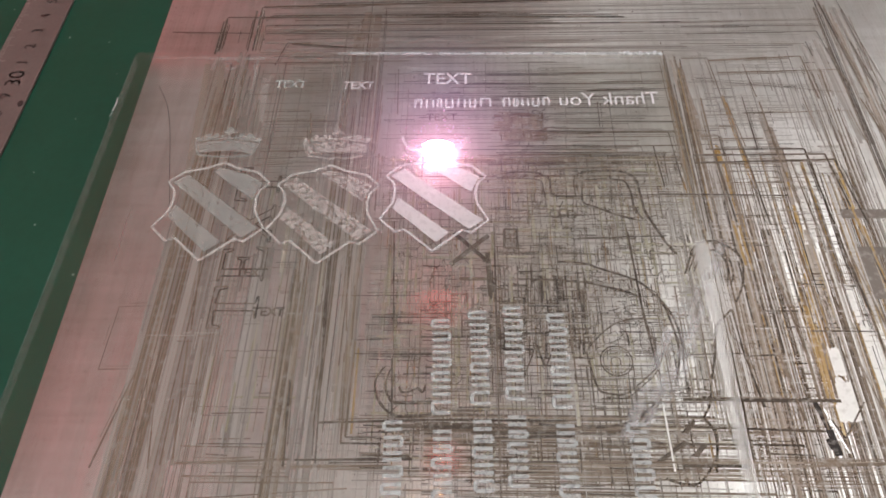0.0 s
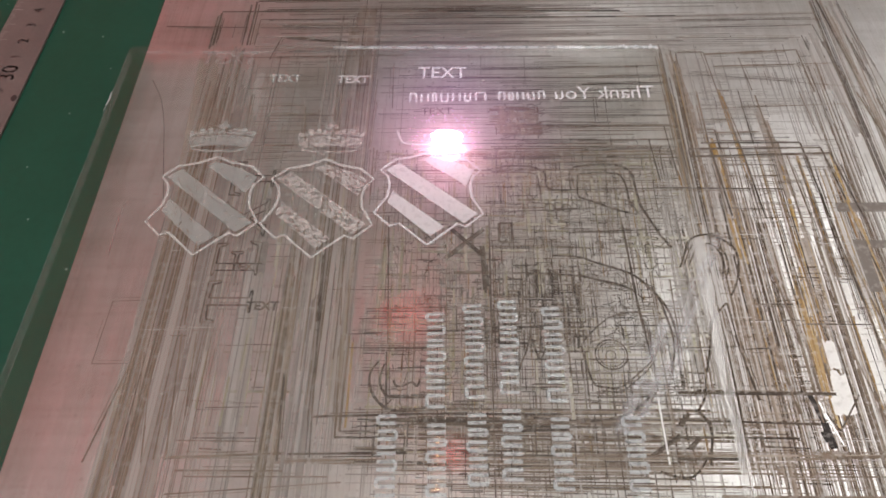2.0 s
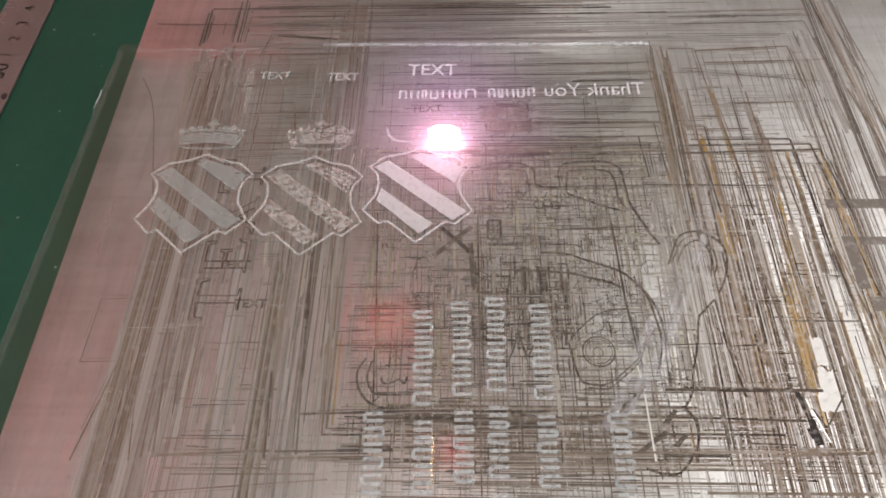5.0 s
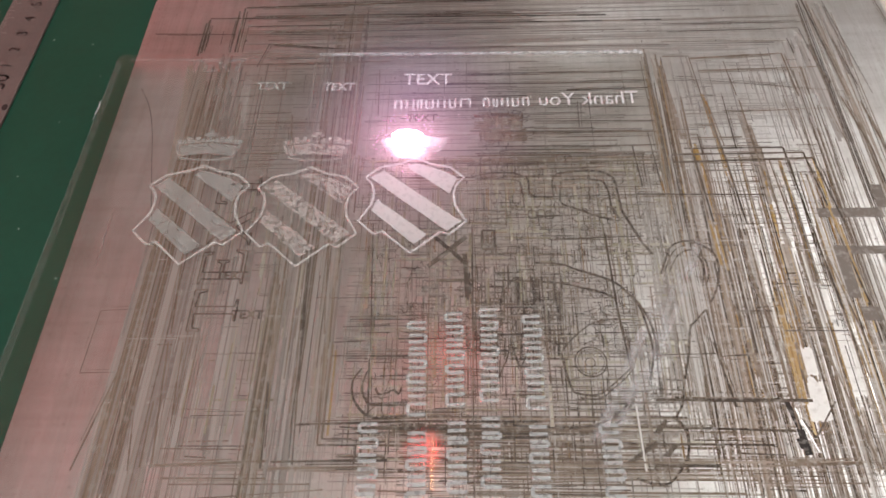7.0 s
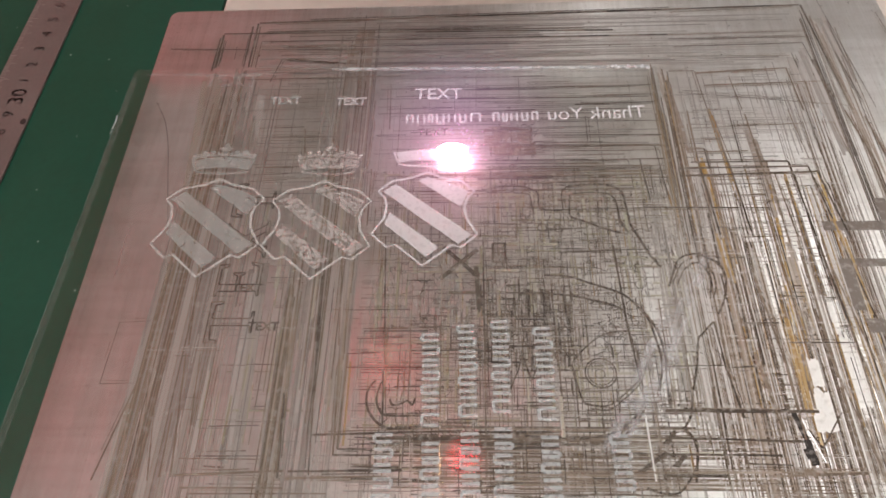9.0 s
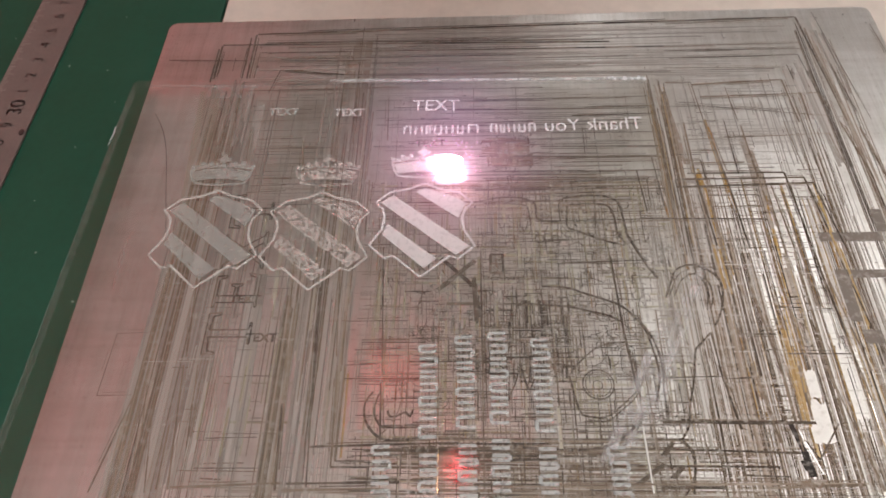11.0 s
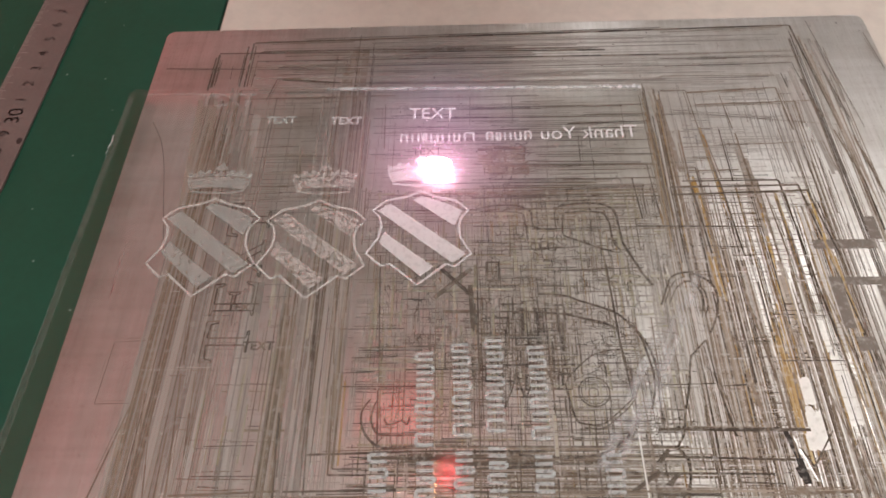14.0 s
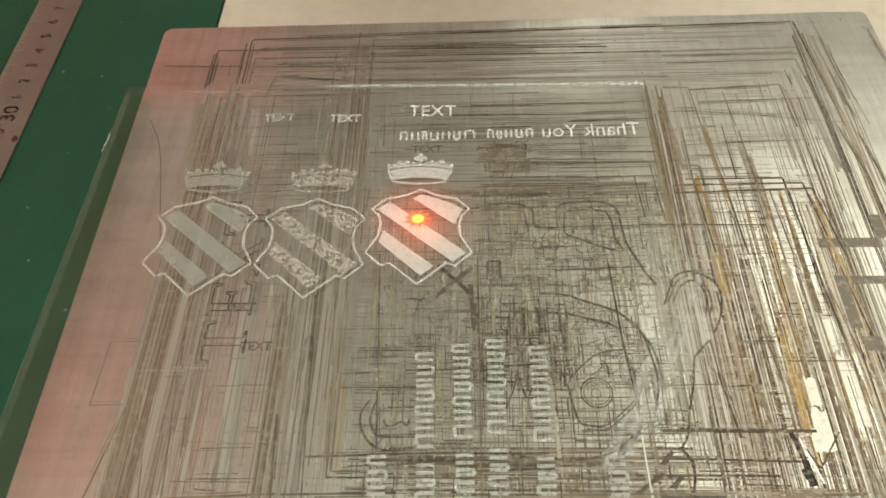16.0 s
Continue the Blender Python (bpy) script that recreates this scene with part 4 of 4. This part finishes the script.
def crown(x, y, mat, label):
    """Three pieces, in the order in which they are burnt: base line, body, rim with its points."""
    ox, oy = on_glass(x, y)
    place = lambda pts: [(ox + px * MM, oy + py * MM) for px, py in pts]
    arc = lambda w, ends, middle: [(w * (i / 8 - 1), ends + (middle - ends) * (1 - (i / 8 - 1) ** 2)) for i in range(17)]
    made = []
    for piece in ("crown_band", "crown_body", "crown_top"):
        bm = bmesh.new()
        if piece == "crown_band":
            stroke(bm, place([(-12.2, 7.2), (-11.2, 4)] + arc(9.7, 1.0, 0.1) + [(11.2, 4), (12.2, 7.2)]), 0.0008, TOP)
        elif piece == "crown_body":
            plate_from(bm, place(arc(9.6, 2.0, 3.1) + arc(11.3, 6.7, 8.3)[::-1]), TOP, 0)
        else:
            stroke(bm, place(arc(12.3, 7.7, 9.2)), 0.0010, TOP)
            for u, base, r in ((-11.8, 8.4, 0.8), (-9.9, 8.8, 0.55), (-8.1, 9.4, 1.1), (-6.4, 9.3, 0.55), (-4.9, 9.8, 1.0), (-2.6, 9.8, 0.6), (2.6, 9.8, 0.6), (4.6, 9.8, 1.0), (6.3, 9.4, 0.6), (8.0, 9.5, 1.2), (9.9, 8.8, 0.6), (11.9, 8.3, 0.9)):
                disc(bm, ox + u * MM, oy + (base + r * 0.8) * MM, TOP, r * MM, 0.0001, 12)
            plate_from(bm, place([(-0.7, 9.6), (0.7, 9.6), (0.5, 11.2), (2.5, 12.0), (2.6, 13.2), (1.2, 13.6), (0.3, 15.3), (-0.4, 15.3), (-1.3, 13.6), (-2.7, 13.0), (-2.4, 11.9), (-0.5, 11.2)]), TOP, 0)
        bmesh.ops.recalc_face_normals(bm, faces=bm.faces)
        made.append(part(piece, bm, mat, glass, label))
    return made


shield(-19, 121, 1.0, FROST, "bright frosted striped shield engraving")
shield(-57.5, 116, 1.03, FROST_PATCHY, "patchy frosted striped shield engraving")
shield(-97.5, 117, 1.04, FROST_WORN, "worn frosted striped shield engraving")
band, body, points = crown(-19.5, 164.7, FROST, "frosted crown engraving being burnt")
crown(-56.2, 161.4, FROST_PATCHY, "patchy frosted crown engraving")
crown(-97.6, 162.2, FROST_WORN, "worn frosted crown engraving")


def glass_word(text, x, y, size, mat, label, turn=0.0, stretch=1.0, mirror=False, thick=0.0):
    px, py = on_glass(x, y)
    m = pose(px, py, TOP + 0.00006, 0, 0, turn)
    lettering("engraved_word", text, size, mat, m, glass, label, stretch=-stretch if mirror else stretch, thick=thick)


glass_word("TEXT", -25, 199.6, 0.0086, FROST_LIT, "frosted engraved word, whitened for the spark's light", stretch=0.93, thick=0.00008)
glass_word("TEXT", -57, 197.2, 0.0056, FROST, "small frosted engraved word", stretch=0.93, thick=0.00016)
glass_word("TEXT", -84, 198.2, 0.0056, FROST_FAINT, "small faint engraved word", stretch=0.93, thick=0.00016)
ghost_x, ghost_y = on_glass(-114, 209)
lettering("engraved_word", "TEXT", 0.0095, FROST_GHOST, pose(ghost_x, ghost_y, TOP), glass, "faint outlined engraved word near the edge", outline=0.00022)
glass_word("Thank You", 66.5, 188.0, 0.0092, FROST_LIT, "mirrored frosted engraved words", turn=1.6, stretch=0.95, mirror=True)


def bars(x, y, turn, tall, widths, mat, label):
    """Plain bars in place of lettering, run from (x, y) along the turn."""
    ox, oy = on_glass(x, y)
    c, s = math.cos(radians(turn)), math.sin(radians(turn))
    along = 0.0
    at = lambda u, v: (ox + (u * c - v * s) * MM, oy + (u * s + v * c) * MM)
    for n, w in enumerate(widths):
        if w > 0:
            thick = 0.17 * abs(tall)
            u0, u1, v0, v1 = along + 0.1 * w, along + 0.84 * w - thick, 0.1 * tall, 0.9 * tall
            bm = bmesh.new()
            for run in (((u0, v0), (u0, v1)), ((u1, v0), (u1, v1))):
                stroke(bm, [at(*p) for p in run], thick * MM, TOP)
            if n % 3 != 2:
                v = v0 if n % 2 else v1
                stroke(bm, [at(u0, v), at(u1, v)], thick * MM, TOP, 0.00015)
            bmesh.ops.recalc_face_normals(bm, faces=bm.faces)
            part("engraved_bar", bm, mat, glass, label)
        along += abs(w)


bars(24.5, 186.8, 181.6, -5.2, (4, 4, 4.2, 3, 4, -3.2, 6, 4, 4.6, 4.6, 3, 4.6, 4.4), FROST_BAR_FRESH, "plain frosted bar")
for x, y, lean in ((-12.2, 95.6, 2.4), (-0.6, 98.6, 2.4), (10.3, 100, 1.0), (23.9, 97.6, 1.2), (-25.3, 62.6, 2.4), (44.6, 62.6, 1.5)):
    bars(x, y, 270 + lean, -6.6, (4.4, 4.6, 4.0, 4.6, 4.6, 4.4, 6.0, -3, 4.4, 3.4, 4.6, 4.4, 5.0, -3, 5, 4.6), FROST_BAR, "faint frosted bar")

# wiped smears and a chipped corner on the glass
smear = bmesh.new()
rs = random.Random(8)
for k in range(26):
    f = rs.random()
    x, y = on_glass(40 + 34 * f + rs.uniform(-6, 6), 56 + 60 * f)
    l = rs.uniform(8, 30) * MM
    stroke(smear, [(x, y), (x + 0.22 * l, y + 0.5 * l), (x + 0.5 * l, y + l)], rs.uniform(0.4, 3.0) * MM, TOP + k * 0.000002)
tagged(part("smear", smear, frost_material("smear", 0.17, 0.85, (0.78, 0.78, 0.78), 240.0), glass, "faint wiped smears"), kind="stuff")
chips = bmesh.new()
for k in range(14):
    x, y = rs.uniform(0.2, 0.2185), rs.uniform(-0.0012, 0.0002)
    disc(chips, x, y, GLASS - 0.0004, rs.uniform(0.0003, 0.0008), 0.0005, 6)
# two slivers paint a bright glint on the left edge
stroke(chips, [(-0.0006, -0.0262), (-0.0002, -0.0295), (-0.0007, -0.0335)], 0.0004, GLASS - 0.0002)
stroke(chips, [(-0.0004, -0.0345), (-0.0009, -0.0362)], 0.0003, GLASS - 0.0002)
tagged(part("chips_and_glints", chips, frost_material("chip_white", 0.9, 0.2, (0.9, 0.92, 0.92)), glass, "tiny white chips and a painted glint along the edge"), kind="stuff")


# ---- the laser head above the work ----
LX, LY, LZ = -0.026, 0.185, 0.25
head = thing("laser_head", "black laser scanning head with a round lens, hanging over the work", "laser head", (LX, LY, LZ))
tube = bmesh.new()
bmesh.ops.create_cone(tube, cap_ends=False, segments=48, radius1=0.070, radius2=0.070, depth=0.06, matrix=Matrix.Translation((0, 0, 0.03)))
bmesh.ops.create_cone(tube, cap_ends=False, segments=48, radius1=0.076, radius2=0.076, depth=0.06, matrix=Matrix.Translation((0, 0, 0.03)))
barrel = part("barrel", tube, HEAD, head)
part("housing", boxed(-0.075, 0.075, -0.075, 0.10, 0.06, 0.2, bevel=0.004), CAST, head)
part("arm", boxed(0.03, 0.12, 0.10, 0.74, 0.09, 0.17, bevel=0.004), CAST, head, "grey painted arm")
part("column", boxed(0.03, 0.14, 0.62, 0.74, BED - LZ, 0.45, bevel=0.006), CAST, head, "grey painted column")
part("lens", disc(bmesh.new(), 0, 0, 0.02, 0.0695, 0.006, 48), material("coated_lens", (0.03, 0.03, 0.035), 0.12), barrel, "dark coated lens")


def soft_square(r, h, n=24):
    bm = bmesh.new()
    p = []
    for i in range(n):
        a = 2 * math.pi * i / n
        q = (abs(math.cos(a)) ** 4 + abs(math.sin(a)) ** 4) ** -0.25
        p.append((r * q * math.cos(a), r * q * math.sin(a)))
    return plate_from(bm, p, 0, h)


# emissive patch stands for red light on the lens, mirrored in the glass
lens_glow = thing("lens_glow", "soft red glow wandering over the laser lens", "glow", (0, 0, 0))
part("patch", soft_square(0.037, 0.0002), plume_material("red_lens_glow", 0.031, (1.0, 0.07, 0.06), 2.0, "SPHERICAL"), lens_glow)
# glow discs and a strip added for the red spot and streak mirrored below
diode_glow = thing("diode_glow", "small red glow added under the laser head as a pilot light", "pilot light", (0, 0, 0))
halo = part("halo", disc(bmesh.new(), 0, 0, 0, 0.022, 0.0002, 24, 0.9, 0.9), plume_material("red_diode", 0.019, (1.0, 0.06, 0.09), 3.0), diode_glow, "soft red halo")
flare = part("flare", disc(bmesh.new(), 0, 0, 0.0006, 0.018, 0.0002, 24, 0.9, 0.9), plume_material("red_flare", 0.016, (1.0, 0.035, 0.045), 13.0), diode_glow, "bright red glow added to strengthen the halo")
part("glow_streak", boxed(-0.0004, 0.0004, -0.022, 0.012, -0.0008, -0.0002), AMBER, diode_glow, "thin glowing amber strip for the reflected streak")

# ---- the burning spot and the aiming dot ----
spark = thing("plasma_spark", "blinding white-pink plasma spark on the glass", "spark", (0, 0, 0))
core = bmesh.new()
bmesh.ops.create_icosphere(core, subdivisions=3, radius=0.0043)
for v in core.verts:
    v.co *= 1 + 0.16 * noise.noise(v.co * 700)
    v.co.x, v.co.y, v.co.z = v.co.x * 1.32, v.co.y * 0.66, v.co.z * 0.34 + 0.0008
bmesh.ops.bisect_plane(core, geom=core.verts[:] + core.edges[:] + core.faces[:], plane_co=(0, 0, 0.0004), plane_no=(0, 0, -1), clear_outer=True)
part("core", core, PLASMA, spark)
beads = bmesh.new()
rb = random.Random(21)
for k in range(150):
    a, r = rb.uniform(0, 2 * math.pi), 0.0075 + abs(rb.gauss(0, 0.0028))
    bmesh.ops.create_icosphere(beads, subdivisions=1, radius=rb.uniform(0.00008, 0.00022), matrix=Matrix.Translation((r * math.cos(a), r * math.sin(a), rb.uniform(0.0003, 0.0025))))
tagged(part("glints", beads, PLASMA_PINK, spark, "tiny pink sparkles"), kind="stuff")

# emissive shell paints the spark's pink glow and violet fringe
glow_shell = bmesh.new()
bmesh.ops.create_icosphere(glow_shell, subdivisions=4, radius=0.085)
for v in glow_shell.verts:
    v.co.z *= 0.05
bmesh.ops.bisect_plane(glow_shell, geom=glow_shell.verts[:] + glow_shell.edges[:] + glow_shell.faces[:], plane_co=(0, 0, 0.0003), plane_no=(0, 0, -1), clear_outer=True)
part("painted_glow", glow_shell, plume_material("plasma_halo", 0.056, (1.0, 0.42, 0.64), 0.3, fringe=((0.5, 0.42, 1.0), 0.07, 0.06, (0.002, 0.022))), spark, "pink and violet halo round the spark, painted as glow")

dot = thing("aiming_dot", "small red aiming dot with an orange centre", "laser dot", (0, 0, 0))
star = bmesh.new()
plate_from(star, [((0.0028 if i % 2 else 0.0052) * math.cos(i * math.pi / 9), (0.0022 if i % 2 else 0.0036) * math.sin(i * math.pi / 9)) for i in range(18)], 0.0003, 0.0002)
part("halo", star, DOT_RED, dot)
bulb = bmesh.new()
bmesh.ops.create_icosphere(bulb, subdivisions=2, radius=0.0019, matrix=Matrix.Translation((0, 0, 0.0006)) @ Matrix.Diagonal((1.15, 0.9, 0.4, 1)))
part("centre", bulb, DOT_CORE, dot, "orange-white centre")

# emissive shell paints the red light spread round the dot
dot_halo = bmesh.new()
bmesh.ops.create_icosphere(dot_halo, subdivisions=3, radius=0.026)
for v in dot_halo.verts:
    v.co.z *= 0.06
bmesh.ops.bisect_plane(dot_halo, geom=dot_halo.verts[:] + dot_halo.edges[:] + dot_halo.faces[:], plane_co=(0, 0, 0.0001), plane_no=(0, 0, -1), clear_outer=True)
part("scatter", dot_halo, plume_material("aiming_halo", 0.025, (1.0, 0.12, 0.07), 0.42), dot, "soft red halo round the dot, painted as glow")

INSIDE = LZ + 0.10      # inside the head, where both beams come from


def motions():
    # seconds, and where the beam burns, in millimetres
    BURN = [
        (0, -18, 164), (0.1, -26, 163), (0.2, -19, 164), (0.3, -27, 164), (0.4, -27, 164), (0.5, -28, 164), (0.6, -10, 164), (0.7, -10, 164),
        (0.8, -27, 165), (0.9, -28, 165), (1, -28, 165), (1.1, -27, 164), (1.2, -12, 165), (1.3, -19, 166), (1.4, -10, 165), (1.5, -17, 166),
        (1.6, -28, 165), (1.7, -26, 165), (1.8, -18, 165), (1.9, -10, 166), (2, -13, 166), (2.1, -17, 166), (2.2, -14, 166), (2.3, -13, 166),
        (2.4, -18, 166), (2.5, -27, 166), (2.6, -13, 166), (2.7, -19, 167), (2.8, -28, 167), (2.9, -20, 167), (3, -16, 167), (3.1, -10, 167),
        (3.2, -25, 167), (3.3, -14, 167), (3.4, -10, 167), (3.5, -20, 167), (3.6, -10, 167), (3.7, -13, 167), (3.8, -10, 167), (3.9, -22, 167),
        (4, -18, 167), (4.1, -12, 167), (4.2, -27, 167), (4.3, -19, 167), (4.4, -17, 167), (4.5, -14, 167), (4.6, -28, 168), (4.7, -29, 169),
        (4.8, -29, 167), (4.9, -18, 167), (5, -10, 167), (5.1, -15, 167), (5.2, -24, 167), (5.3, -26, 167), (5.4, -17, 167), (5.5, -9, 168),
        (5.6, -19, 168), (5.7, -27, 168), (5.8, -27, 168), (5.9, -20, 168), (6, -11, 168), (6.1, -14, 168), (6.2, -23, 168), (6.3, -28, 168),
        (6.4, -18, 168), (6.5, -9, 168), (6.6, -20, 168), (6.7, -25, 168), (6.8, -16, 169), (6.9, -29, 170), (7, -22, 170), (7.1, -15, 170),
        (7.2, -26, 169), (7.3, -16, 171), (7.4, -11, 171), (7.5, -13, 170), (7.6, -22, 170), (7.7, -19, 170), (7.8, -27, 170), (7.9, -12, 169),
        (8, -14, 169), (8.1, -15, 169), (8.2, -18, 169), (8.3, -11, 170), (8.4, -9, 170), (8.5, -14, 171), (8.6, -20, 170), (8.7, -19, 171),
        (8.8, -25, 171), (8.9, -10, 170), (9, -9, 170), (9.1, -14, 170), (9.2, -18, 171), (9.3, -27, 169), (9.4, -19, 169), (9.5, -11, 169),
        (9.6, -13, 169), (9.7, -25, 169), (9.8, -28, 169), (9.9, -16, 169), (10, -11, 169), (10.1, -19, 169), (10.2, -26, 170), (10.3, -27, 170),
        (10.4, -20, 170), (10.5, -10, 170), (10.6, -15, 170), (10.7, -25, 170), (10.8, -26, 170), (10.9, -18, 170), (11, -10, 170), (11.1, -21, 170),
        (11.2, -26, 170), (11.3, -25, 172), (11.4, -27, 172), (11.5, -27, 172), (11.6, -11, 172), (11.7, -12, 172), (11.8, -23, 172),
        (11.9, -14, 172), (12, -12, 172), (12.1, -11, 172), (12.2, -26, 172), (12.3, -15, 172), (12.4, -14, 172), (12.5, -26, 172), (12.6, -19, 172),
        (12.7, -26, 172), (12.8, -22, 172), (12.9, -20, 172), (13, -15, 172), (13.1, -24, 172), (13.2, -18, 173), (13.3, -23, 173), (13.4, -14, 173),
        (13.5, -12, 172), (13.6, -20, 172), (13.7, -15, 173), (13.8, -18, 173), (13.9, -18, 173), (14, -13, 173), (14.1, -17, 173), (14.2, -19, 173),
        (14.3, -14, 173), (14.4, -23, 173), (14.5, -19, 173), (14.6, -19, 174), (14.7, -19, 174), (15, -19, 174), (15.2, -19, 174), (15.4, -19, 174),
    ]
    z = GLASS + 0.0003
    rows = [(t, pose(x * MM, (y + 2.0) * MM, z)) for t, x, y in BURN]
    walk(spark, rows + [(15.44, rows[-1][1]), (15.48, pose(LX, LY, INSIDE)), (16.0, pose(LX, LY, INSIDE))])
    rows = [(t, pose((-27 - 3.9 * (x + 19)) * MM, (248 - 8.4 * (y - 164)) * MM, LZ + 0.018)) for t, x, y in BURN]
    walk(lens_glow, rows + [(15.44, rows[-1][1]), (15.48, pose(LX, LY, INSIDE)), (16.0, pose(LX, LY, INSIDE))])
    at = pose(-0.024, 0.121, LZ - 0.004)
    walk(halo, [(t, pose(1.5 * (x + 19) * MM, 0, 0)) for t, x, y in BURN] + [(16.0, pose(0, 0, 0))])
    # the added flare stays in the head until 5.5 s, then strengthens the red glow
    walk(flare, [(t, pose(1.5 * (x + 19) * MM, 0.003 if t > 5.5 else 0.05, 0 if t > 5.5 else 0.1)) for t, x, y in BURN] + [(16.0, pose(0, 0, 0))])
    walk(diode_glow, [(0.0, at), (15.44, at), (15.48, pose(LX, LY, INSIDE)), (16.0, pose(LX, LY, INSIDE))])
    walk(dot, [(0.0, pose(LX, LY, INSIDE)), (15.44, pose(LX, LY, INSIDE)), (15.48, pose(-0.0194, 0.148, z)), (16.0, pose(-0.0194, 0.148, z))])
    # the crown is burnt piece by piece: its body, then its points
    wait = pose(0, 0, INSIDE)
    for piece, t in ((body, 5.8), (points, 10.3)):
        walk(piece, [(0.0, wait), (t, wait), (t + 0.034, pose(0, 0, 0)), (16.0, pose(0, 0, 0))])


motions()
